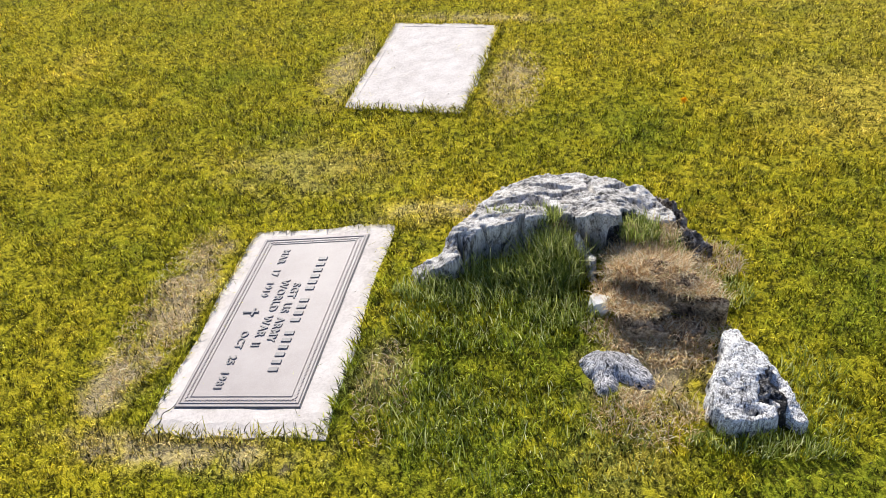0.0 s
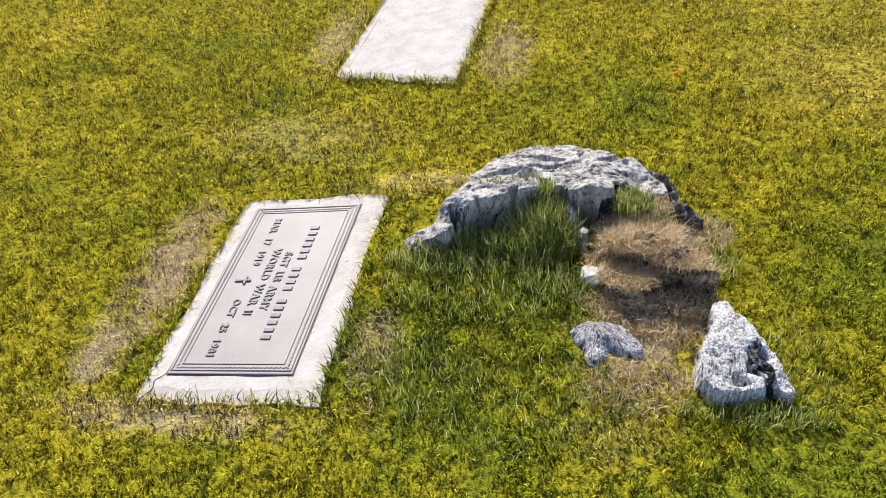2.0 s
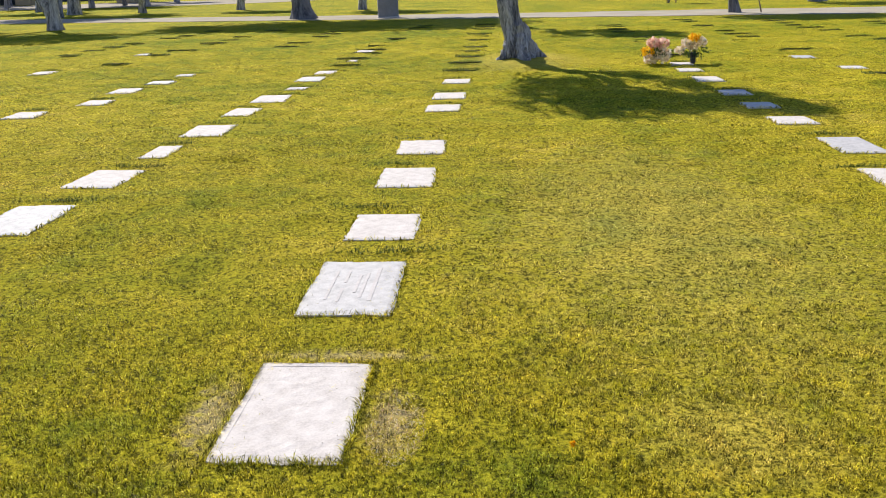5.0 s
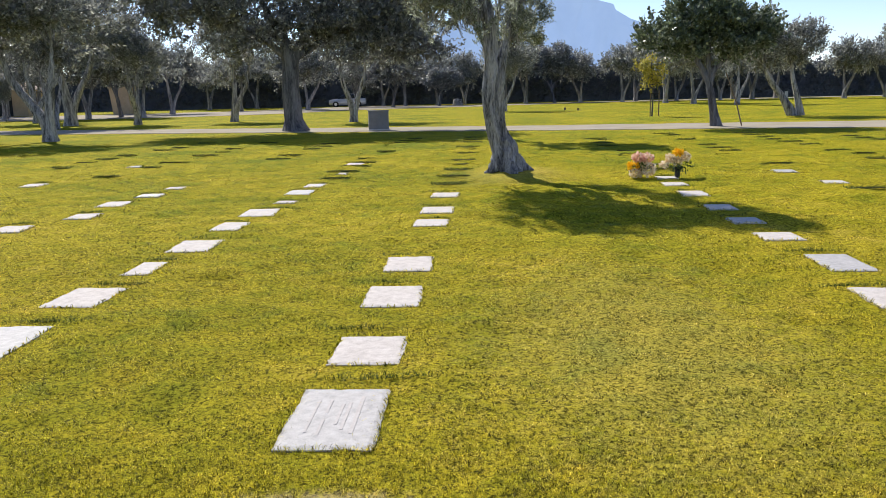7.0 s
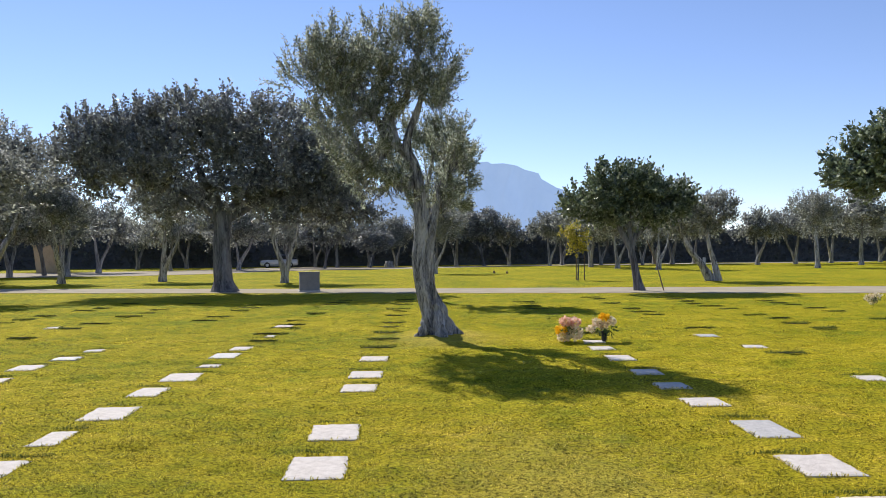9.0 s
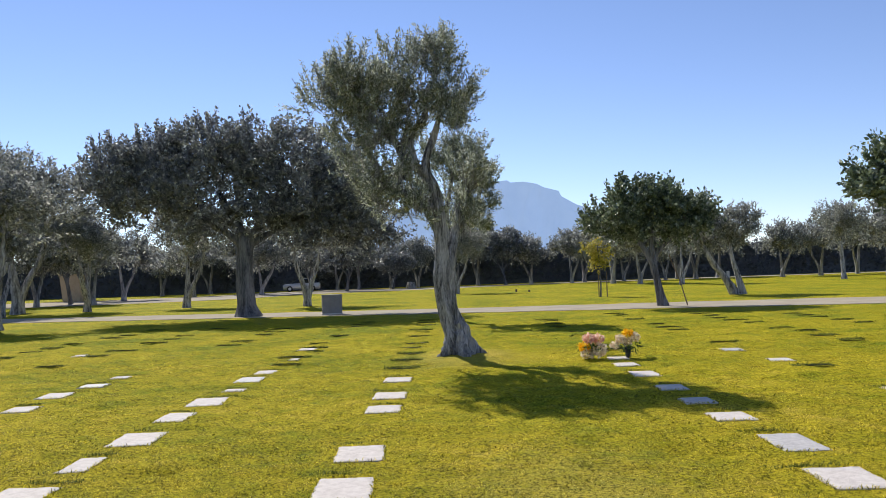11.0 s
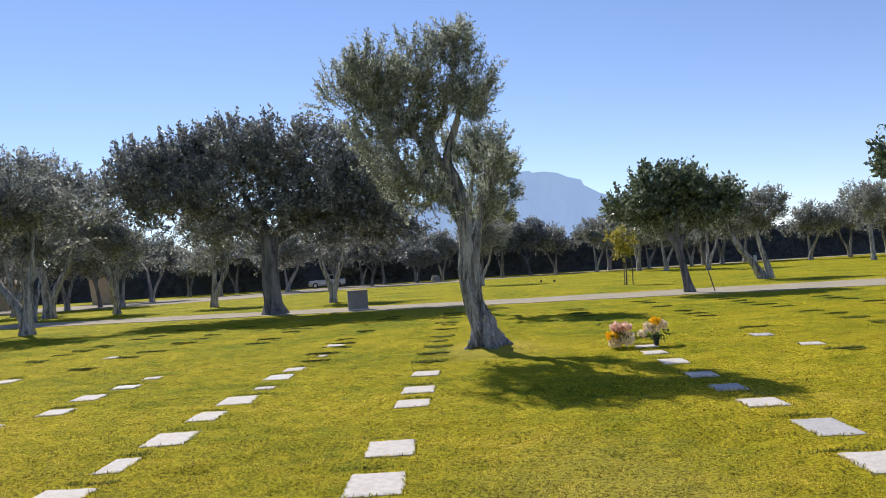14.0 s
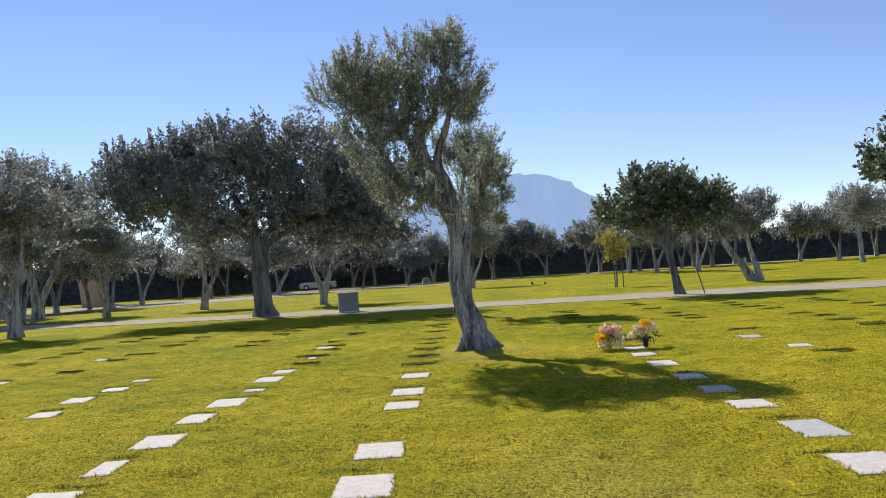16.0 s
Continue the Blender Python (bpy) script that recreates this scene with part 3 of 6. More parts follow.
# ---------------------------------------------------------------- trees
def olive_shape(kind):
    """Trunks and lobes of a lawn olive, 6 m tall, by kind."""
    r = np.random.default_rng(40 + kind)
    lean = (-0.5, 0.35, 0.0, 0.6, -1.6)[kind]
    spread = (0.6, 0.45, 0.5, 0.35, 0.2)[kind]
    trunks = [
        ([(0, 0, -0.1), (0.05 * lean, 0, 0.5), (0.35 * lean - spread * 0.4, 0.05, 1.2), (0.8 * lean - spread, 0.1, 2.1), (lean - spread * 1.3, 0.1, 3.1)], [0.27, 0.19, 0.15, 0.12, 0.07]),
        ([(0.06, 0.02, -0.1), (0.06 * lean + 0.08, -0.02, 0.5), (0.35 * lean + spread * 0.5, -0.05, 1.2), (0.8 * lean + spread * 1.1, -0.1, 2.1), (lean + spread * 1.5, -0.1, 3.2)], [0.24, 0.16, 0.13, 0.10, 0.06]),
    ]
    lobes = []
    for k in range(9):
        a = k * 2.4 + kind
        d = 1.35 * math.sqrt((k + 0.5) / 9)
        lobes.append(((lean + d * math.cos(a) * 1.25, d * math.sin(a), 4.0 + 0.9 * r.random() - 0.25 * d + (0.4 if k < 3 else 0)), (0.95 + 0.3 * r.random(), 0.95, 0.85 + 0.25 * r.random()), 105))
    if kind == 4:
        trunks = [
            ([(0, 0, -0.1), (-0.55, 0, 0.8), (-1.15, 0, 1.6), (-1.6, 0.05, 2.5)], [0.29, 0.18, 0.14, 0.08]),
            ([(0.34, 0, -0.1), (0.14, 0, 0.8), (-0.15, 0, 1.8), (-0.3, 0, 2.9)], [0.24, 0.15, 0.11, 0.07]),
        ]
        lobes = [((-2.1 + 0.62 * (k % 5) + 0.2 * r.random(), 0.5 * math.sin(k * 2.4), 2.75 + 0.62 * (k // 5) + 0.3 * r.random()), (0.62, 0.85, 0.52), 70) for k in range(12)]
    return trunks, lobes


def at_base(x, y, turn=0.0, size=1.0, high=1.0):
    return pose(x, y, 0, 0, 0, turn) @ Matrix.Diagonal((size, size, size * high, 1))


# the olive that leans over the rows, two trunks grown together
OLIVE = (1.38, 16.2)
olive_trunks = [
    ([(0.14, 0, -0.2), (0.07, 0, 0.12), (-0.08, 0, 0.5), (-0.21, 0, 0.95), (-0.26, 0, 1.4), (-0.22, 0, 1.85), (-0.25, 0, 2.3), (-0.27, 0, 2.8), (-0.40, 0, 3.25), (-0.68, 0, 3.53)], [0.36, 0.20, 0.14, 0.125, 0.12, 0.11, 0.105, 0.098, 0.09, 0.08]),
    ([(0.22, 0.1, -0.2), (0.12, 0.08, 0.2), (-0.06, 0.06, 0.75), (-0.10, 0.02, 1.3), (-0.07, 0.0, 1.75), (0.02, 0.05, 2.2), (0.15, 0.12, 2.7), (0.34, 0.15, 3.2)], [0.24, 0.15, 0.105, 0.09, 0.085, 0.075, 0.06, 0.04]),
    ([(0.02, 0, 0.62), (0.16, 0, 0.30), (0.36, -0.04, 0.08), (0.62, -0.06, -0.06)], [0.13, 0.13, 0.10, 0.05]),
    ([(-0.06, 0, 0.42), (-0.16, -0.05, 0.14), (-0.36, -0.10, -0.04)], [0.13, 0.11, 0.05]),
    ([(0.06, -0.08, 0.45), (0.10, -0.22, 0.15), (0.18, -0.42, -0.04)], [0.12, 0.11, 0.05]),
    ([(-0.66, 0, 3.50), (-0.83, -0.03, 3.62), (-1.0, 0, 3.95), (-1.52, 0.05, 4.52), (-2.0, 0.05, 4.95)], [0.085, 0.075, 0.065, 0.05, 0.03]),
    ([(-0.66, 0.02, 3.50), (-0.74, 0.04, 4.0), (-0.47, 0.04, 4.42), (-0.37, 0, 5.0)], [0.075, 0.062, 0.05, 0.03]),
    ([(-0.42, -0.02, 3.28), (-0.47, -0.04, 3.6), (-0.30, -0.05, 4.05), (-0.18, -0.05, 4.5), (-0.12, 0, 5.0)], [0.075, 0.065, 0.055, 0.045, 0.03]),
    ([(-0.22, 0.05, 2.75), (-0.75, 0.08, 2.98), (-1.18, 0.1, 3.15), (-1.44, 0.1, 3.68), (-1.74, 0.1, 4.2)], [0.085, 0.07, 0.06, 0.05, 0.03]),
]
olive_lobes = [
    ((-2.13, -0.23, 4.72), (0.53, 0.58, 0.49), 145), ((-1.73, -0.23, 4.88), (0.46, 0.69, 0.63), 158), ((-1.28, 0.03, 4.61), (0.44, 0.55, 0.49), 122), ((-0.97, 0.03, 5.09), (0.50, 0.69, 0.63), 169),
    ((-1.28, -0.23, 4.12), (0.50, 0.55, 0.36), 82), ((-0.24, 0.23, 5.19), (0.45, 0.76, 0.68), 164), ((-0.53, 0.03, 4.61), (0.37, 0.42, 0.38), 86), ((0.16, 0.03, 4.77), (0.25, 0.53, 0.47), 77),
    ((0.05, -0.23, 4.27), (0.23, 0.27, 0.25), 48), ((-1.64, -0.23, 3.95), (0.48, 0.53, 0.36), 59), ((-1.42, -0.23, 3.37), (0.50, 0.55, 0.38), 63), ((-0.93, 0.03, 3.27), (0.37, 0.40, 0.30), 42),
    ((-1.22, 0.17, 2.76), (0.35, 0.38, 0.25), 35), ((-0.60, -0.12, 2.72), (0.27, 0.29, 0.27), 42), ((0.24, 0.07, 3.27), (0.34, 0.40, 0.36), 49),
    ((0.07, 0.23, 2.79), (0.26, 0.34, 0.30), 34), ((0.18, 0.07, 2.40), (0.22, 0.28, 0.22), 24), ((-0.88, 0.03, 4.01), (0.29, 0.32, 0.25), 31),
]
olive = make_tree("olive_tree", at_base(*OLIVE), olive_trunks, olive_lobes, "leaning old olive tree with grey twisted double trunk", "tree", MAT_OLIVE_BARK, MAT_OLIVE_LEAF, 11, leaf=0.070, slim=0.30, per_twig=30, twig=0.36, up=1.0, sides=14, twigs_shown=1500, shell=0.66, limb_size=0.4, shoots=170)

# a second olive close behind it, its crown showing past the first one's trunk
rear_trunks = [
    ([(-0.22, 0, -0.2), (-0.32, 0, 0.15), (-0.52, 0, 0.85), (-0.62, 0, 1.6), (-0.55, 0, 2.4), (-0.26, 0, 2.95), (0.18, 0, 3.7), (0.4, 0, 4.5)], [0.27, 0.18, 0.14, 0.13, 0.12, 0.10, 0.07, 0.04]),
    ([(-0.42, 0, 2.5), (-0.5, 0.1, 3.3), (-0.35, 0.1, 4.2), (-0.15, 0.1, 5.0)], [0.12, 0.10, 0.07, 0.04]),
    ([(-0.45, 0, 2.2), (-0.9, 0.1, 3.0), (-1.3, 0.1, 3.8)], [0.10, 0.08, 0.05]),
]
rear_lobes = [
    ((0.56, 0, 5.35), (0.42, 0.6, 0.55), 110), ((0.0, 0.1, 5.5), (0.45, 0.6, 0.5), 105), ((0.74, 0, 4.55), (0.40, 0.6, 0.50), 115), ((0.22, 0, 4.3), (0.5, 0.6, 0.5), 115),
    ((0.66, 0, 3.75), (0.42, 0.55, 0.45), 100), ((-0.3, 0, 4.8), (0.5, 0.6, 0.5), 90), ((0.05, 0, 3.4), (0.38, 0.5, 0.4), 75), ((-0.8, 0, 5.3), (0.5, 0.6, 0.5), 80),
    ((-1.3, 0, 4.3), (0.5, 0.6, 0.5), 80), ((-1.0, 0, 3.5), (0.5, 0.5, 0.4), 60), ((0.5, 0, 3.0), (0.32, 0.4, 0.32), 50),
]
make_tree("olive_tree", at_base(2.35, 27.9), rear_trunks, rear_lobes, "smaller olive tree with a crooked trunk behind the leaning olive", "tree", MAT_OLIVE_BARK, MAT_OLIVE_LEAF, 17, leaf=0.088, slim=0.34, per_twig=30, twig=0.36, up=0.8, sides=10, twigs_shown=250, shell=0.42, limb_size=0.4, shoots=60)

# the broad dark tree by the road
dark_trunks = [
    ([(0, 0, -0.1), (-0.05, 0, 0.5), (-0.08, 0, 1.8), (-0.1, 0, 3.0), (-0.5, 0.1, 4.1), (-1.1, 0, 5.2)], [0.68, 0.38, 0.33, 0.31, 0.2, 0.1]),
    ([(0.05, 0, 2.2), (0.1, 0, 3.0), (0.7, 0.1, 4.0), (1.4, 0, 5.1)], [0.24, 0.22, 0.16, 0.09]),
    ([(-0.1, 0, 2.9), (-1.3, 0, 3.9), (-2.9, 0.1, 4.7)], [0.16, 0.11, 0.06]),
    ([(0.0, 0, 2.9), (1.5, 0.1, 3.7), (3.2, 0.1, 4.3)], [0.16, 0.11, 0.06]),
]
dark_lobes = [
    ((-4.6, 0, 5.6), (1.6, 2.0, 1.3), 191), ((-2.9, 0.4, 6.15), (1.7, 2.2, 1.3), 258), ((-1, 0, 6.75), (1.8, 2.2, 1.25), 291), ((1, 0, 6.65), (1.8, 2.2, 1.15), 280),
    ((2.8, 0, 6.15), (1.6, 2.0, 1.3), 246), ((4.3, 0, 5.4), (1.4, 1.9, 1.4), 213), ((-3.8, 0, 4.6), (1.7, 1.8, 1.0), 201), ((-1.8, -0.5, 5.3), (1.8, 2.0, 1.2), 235),
    ((0.2, 0.4, 5.5), (1.8, 2.0, 1.2), 235), ((2.2, 0, 5), (1.7, 1.9, 1.3), 246), ((4.2, 0.2, 4.1), (1.5, 1.6, 1.0), 191), ((0.9, 0, 4.2), (1.4, 1.4, 0.7), 100),
    ((5.3, 0.1, 4.6), (1.0, 1.3, 1.0), 112), ((-1, 0, 3.75), (1.2, 1.3, 0.6), 90), ((1.4, 0.1, 3.6), (1.3, 1.3, 0.6), 98), ((2.8, 0.1, 3.3), (1.0, 1.2, 0.5), 65), ((-5.6, 0, 6.25), (0.6, 0.6, 0.8), 32), ((-6, 0, 5.2), (0.8, 1.0, 0.7), 57), ((-5.2, 0, 6.35), (1.0, 1.2, 0.85), 120), ((5.4, 0, 3.7), (1.2, 1.3, 0.8), 125), ((3.8, 0, 3.3), (1.1, 1.2, 0.6), 100), ((-3.6, 0.2, 6.9), (0.9, 1.2, 0.7), 110),
]
make_tree("shade_tree", at_base(-6.11, 36.2), dark_trunks, dark_lobes, "broad dense dark evergreen shade tree beside the drive", "tree", MAT_DARK_BARK, MAT_DARK_LEAF, 12, limb_size=0.4, leaf=0.14, slim=0.56, per_twig=30, twig=0.72, up=0.6, sides=10, shoots=210)

# the round-headed green tree on the right of the drive, and its neighbour
round_trunks = [
    ([(0.05, 0, -0.1), (-0.08, 0, 0.5), (-0.32, 0, 1.6), (-0.8, 0, 2.5), (-1.2, 0, 3.3)], [0.24, 0.155, 0.125, 0.085, 0.05]),
    ([(-0.25, 0, 1.2), (-0.15, 0.1, 2.0), (0.5, 0.1, 2.7), (1.1, 0, 3.3)], [0.13, 0.11, 0.09, 0.05]),
    ([(-0.3, 0, 1.3), (-0.35, 0, 2.3), (-0.3, 0.1, 3.4)], [0.1, 0.09, 0.05]),
]
round_lobes = [
    ((-2.05, 0, 3.45), (0.72, 1.0, 0.70), 150), ((-1.3, 0, 4.0), (0.75, 1.1, 0.72), 170), ((-0.35, 0, 4.15), (0.80, 1.1, 0.70), 180), ((0.6, 0, 4.0), (0.80, 1.1, 0.70), 170),
    ((1.35, 0, 3.5), (0.70, 1.0, 0.62), 140), ((-1.5, 0, 2.95), (0.75, 0.9, 0.55), 130), ((-0.4, 0.2, 3.3), (0.9, 1.0, 0.6), 120), ((0.6, 0, 3.05), (0.8, 0.9, 0.6), 140), ((1.5, 0, 2.85), (0.5, 0.7, 0.45), 70), ((-0.9, 0, 2.6), (0.7, 0.8, 0.35), 50),
]
make_tree("round_tree", at_base(10.36, 33.0), round_trunks, round_lobes, "dark green round-headed tree with leaning trunk beside the drive", "tree", MAT_DARK_BARK, MAT_GREEN_LEAF, 13, leaf=0.14, slim=0.6, per_twig=20, twig=0.40, up=0.7, shoots=45)
make_tree("round_tree", at_base(19.38, 29.6, 150, 1.30), round_trunks, round_lobes, "dark green broad-leaved tree at the lawn's edge", "tree", MAT_DARK_BARK, MAT_GREEN_LEAF, 14, leaf=0.15, slim=0.55, per_twig=16, twig=0.45, up=0.7, shoots=40)

# the young staked tree, turning yellow
make_tree("young_tree", at_base(10.92, 45.7), [([(0, 0, -0.05), (0.02, 0, 1.0), (-0.05, 0, 2.2), (-0.1, 0, 2.9)], [0.045, 0.035, 0.03, 0.015])],
          [((-0.3, 0, 2.0), (0.5, 0.5, 0.5), 60), ((0.1, 0, 2.5), (0.5, 0.5, 0.5), 60), ((-0.45, 0, 2.7), (0.4, 0.45, 0.4), 45), ((0.25, 0, 1.8), (0.4, 0.4, 0.35), 35)],
          "slender young staked tree with yellowing leaves", "tree", MAT_DARK_BARK, MAT_YELLOW_LEAF, 15, leaf=0.13, slim=0.55, per_twig=9, twig=0.35, sides=6)

# rows of lawn olives: built five ways, then copied
olives = []
for kind in range(5):
    tr, lb = olive_shape(kind)
    olives.append(make_tree("lawn_olive", at_base((-14.29, -21.4, -4.86, -12.44, 17.15)[kind], (31.7, 49.3, 46.6, 51.0, 42.7)[kind], (0, 40, 15, 0, 0)[kind], (1.22, 1.62, 1.0, 1.0, 1.0)[kind], (0.86, 0.92, 1, 1, 1)[kind]), tr, lb,
                            ("grey-green olive with forked trunk standing on the lawn", "grey-green olive with crowded stems on the lawn", "dark-leaved forked tree behind the drive", "olive with a single slanting stem on the lawn", "leaning olive with two slanted trunks")[kind],
                            "tree", MAT_OLIVE_BARK, MAT_DARK_LEAF if kind == 2 else MAT_HAZE_LEAF, 60 + kind, leaf=0.135, slim=0.42, per_twig=18, twig=0.5, up=0.6, sides=7, shoots=70, group="lawn olives"))
near_copies = [(-18.6, 33.5, 1, 190, 1.05), (4.19, 62.6, 1, 0, 0.85), (22.9, 68.5, 3, 20, 0.95), (36.6, 68.9, 3, 70, 1.05), (-27.0, 57.0, 0, 220, 1.35), (-16.5, 30.6, 2, 120, 1.05), (-17.6, 49.5, 0, 100, 0.95), (-19.8, 44.0, 2, 75, 0.9)]
for x, y, kind, turn, size in near_copies:
    ob = copy_thing(olives[kind], Matrix())
    ob.matrix_basis = at_base(x, y, turn, size, 0.86 if y < 35 else 1.0)
# the far rows carry fewer, larger leaves
far_olives = []
for kind in range(3):
    tr, lb = olive_shape(kind)
    far_olives.append(make_tree("row_olive", at_base((-22.9, -24.6, -27.0)[kind], (65.0, 77.0, 64.9)[kind], 40 * kind, 1.05), tr, [((c[0] * 1.2, c[1] * 1.2, c[2] - 0.55), (r[0] * 1.25, r[1] * 1.2, r[2] * 1.15), 78) for c, r, k in lb], "grey-green olive in the rows before the hedge", "tree", MAT_PALE_BARK, MAT_HAZE_LEAF, 75 + kind, leaf=0.26, slim=0.42, per_twig=10, twig=0.55, up=0.6, sides=6, group="row olives"))
FAR_LEFT = [(-29.6, 82, 0), (-21.1, 88, 1), (-16.4, 90, 2), (-13.4, 83, 0), (-36.5, 71, 1), (-33, 88, 2), (-26.6, 96, 0), (-22, 99, 1), (-17.5, 98, 2), (-31.8, 67, 0), (-41, 80, 1), (-9.8, 93, 0), (-38, 62, 2)]
FAR_MID = [(-4.8, 97, 0), (-1.2, 97.3, 1), (1.9, 99, 2), (-7.5, 99.5, 1), (6.5, 99, 0), (9.0, 100, 1), (18.7, 92.8, 1), (21.0, 97, 0), (20.7, 82.3, 2), (21.3, 75.0, 1), (24.8, 94, 0), (28.9, 92, 2), (15.2, 99.5, 0), (31.5, 96, 1)]
FAR_RIGHT = [(39.6, 86.8, 0), (44.8, 89, 1), (46.9, 80, 2), (54.5, 84, 0), (59.5, 72, 1), (33.3, 95, 2), (51, 93, 1), (58, 95, 0), (37, 98, 0), (64, 90, 2)]
spin = random.Random(6)
for x, y, kind in FAR_LEFT + FAR_MID + FAR_RIGHT:
    ob = copy_thing(far_olives[kind], Matrix())
    ob.matrix_basis = at_base(x, y, spin.uniform(0, 360), spin.uniform(0.92, 1.18) * (1.08 if x > 30 else 0.98))

# dark trees near and behind the hedge, and one tall crown at the far side
for n, (x, y, size, high) in enumerate([(11.9, 96.8, 0.98, 0.97), (-26.5, 70, 1.1, 1.0), (-5.6, 88.5, 0.85, 0.95), (-0.9, 92.3, 0.72, 0.95), (-34, 57, 1.25, 1.1), (-9.5, 101, 0.6, 0.9), (-46, 96, 0.9, 1.0), (4.6, 101, 0.75, 0.95), (14.0, 113, 0.8, 1.15), (17.5, 115, 0.7, 1.3), (22, 114, 0.75, 1.1), (27, 113, 0.8, 1.1), (-30, 112, 0.9, 1.2), (-18, 113, 0.9, 1.1), (-31.5, 61.5, 1.75, 1.45)]):
    ob = make_tree("evergreen_tree", at_base(x, y, 70 * n, size, high), round_trunks, [((c[0] * 1.3, c[1] * 1.3, c[2] * 1.35), tuple(v * 1.5 for v in r), k) for c, r, k in round_lobes], "dark evergreen tree in front of the hedge", "tree", MAT_DARK_BARK, MAT_DARK_LEAF, 80 + n, leaf=0.28, slim=0.55, per_twig=10, twig=0.6, sides=6, group="evergreens") if n == 0 else copy_thing(ob, at_base(x, y, 70 * n, size, high))


# ---------------------------------------------------------------- grave markers
def slab(name, x, y, w, l, turn, label, group, mat, thick=0.10, top=TOP, seed=0, rag=0.006):
    """A flat stone set in the lawn: a slab with worn, slightly wavy edges."""
    rng = np.random.default_rng(seed + 900)
    nx, ny = 15, 23
    us, vs = np.linspace(-1, 1, nx), np.linspace(-1, 1, ny)
    wave = [np.interp(np.linspace(0, 1, k), np.linspace(0, 1, 8), rng.normal(size=8)) * rag + rng.normal(size=k) * rag * 0.25 for k in (ny, ny, nx, nx)]
    v = []
    for i, u in enumerate(us):
        for j, t in enumerate(vs):
            px = u * w / 2 + (wave[0][j] * max(0, u) + wave[1][j] * max(0, -u))
            py = t * l / 2 + (wave[2][i] * max(0, t) + wave[3][i] * max(0, -t))
            edge = max(abs(u), abs(t))
            v.append((px, py, top - (0.006 if edge > 0.99 else 0.0) + rng.normal() * 0.0006))
    q = [(i * ny + j, (i + 1) * ny + j, (i + 1) * ny + j + 1, i * ny + j + 1) for i in range(nx - 1) for j in range(ny - 1)]
    rim = [i * ny for i in range(nx)] + [(nx - 1) * ny + j for j in range(1, ny)] + [i * ny + ny - 1 for i in range(nx - 2, -1, -1)] + [j for j in range(ny - 2, 0, -1)]
    at = len(v)
    v += [(v[k][0] * 1.004, v[k][1] * 1.004, top - thick) for k in rim]
    q += [(rim[k], at + k, at + (k + 1) % len(rim), rim[(k + 1) % len(rim)])[::-1] for k in range(len(rim))]
    me = mesh_from(name, v, q, flat=True)
    ob = mesh_part(name, me, mat)
    ob.matrix_world = pose(x, y, 0, 0, 0, turn)
    return tagged(ob, label, "grave marker", group)


seed = 0
for rows_of, who in ((MARKERS_MID, "middle row of markers"), (MARKERS_LEFT, "second row of markers"), (MARKERS_FAR_LEFT, "outer row of markers"), (MARKERS_RIGHT, "row of markers by the path")):
    for x, y, w, l, turn in rows_of:
        seed += 1
        small = w < 0.33
        slab("grave_marker", x, y, w, l, turn, "small pale stone grave marker half covered by lawn" if small else "flat pale stone grave marker set flush in the lawn", who, MAT_CONCRETE if seed % 7 else MAT_GRANITE, seed=seed)

blank = slab("blank_marker", *MARKER_BLANK, "flat blank whitish concrete grave marker with worn surface", "middle row of markers", MAT_CONCRETE, seed=51)
engraved = slab("engraved_marker", *MARKER_ENGRAVED, "flat pale granite grave marker with faint engraved lines", "middle row of markers", MAT_GRANITE, seed=52)


def bar(w, l, x, y, parent, mat, name="engraved_bar", h=0.0012, z=TOP):
    ob = part(name, box_bm(w, l, h, 0, (x, y, z + 0.0006), 1), mat, parent)
    return ob


for k, (x, y, w, l) in enumerate([(0.10, 0.02, 0.020, 0.46), (0.05, 0.0, 0.014, 0.34), (0.015, 0.02, 0.014, 0.26), (-0.05, 0.12, 0.014, 0.18), (-0.05, -0.14, 0.014, 0.18), (-0.11, 0.0, 0.012, 0.40)]):
    bar(w, l, x, y, engraved, MAT_ENGRAVED)
for w, l, x, y in [(0.0022, 0.52, -0.185, -0.04), (0.34, 0.0022, 0, 0.315)]:
    bar(w, l, x, y, blank, MAT_ENGRAVED, "border_line", 0.0006)


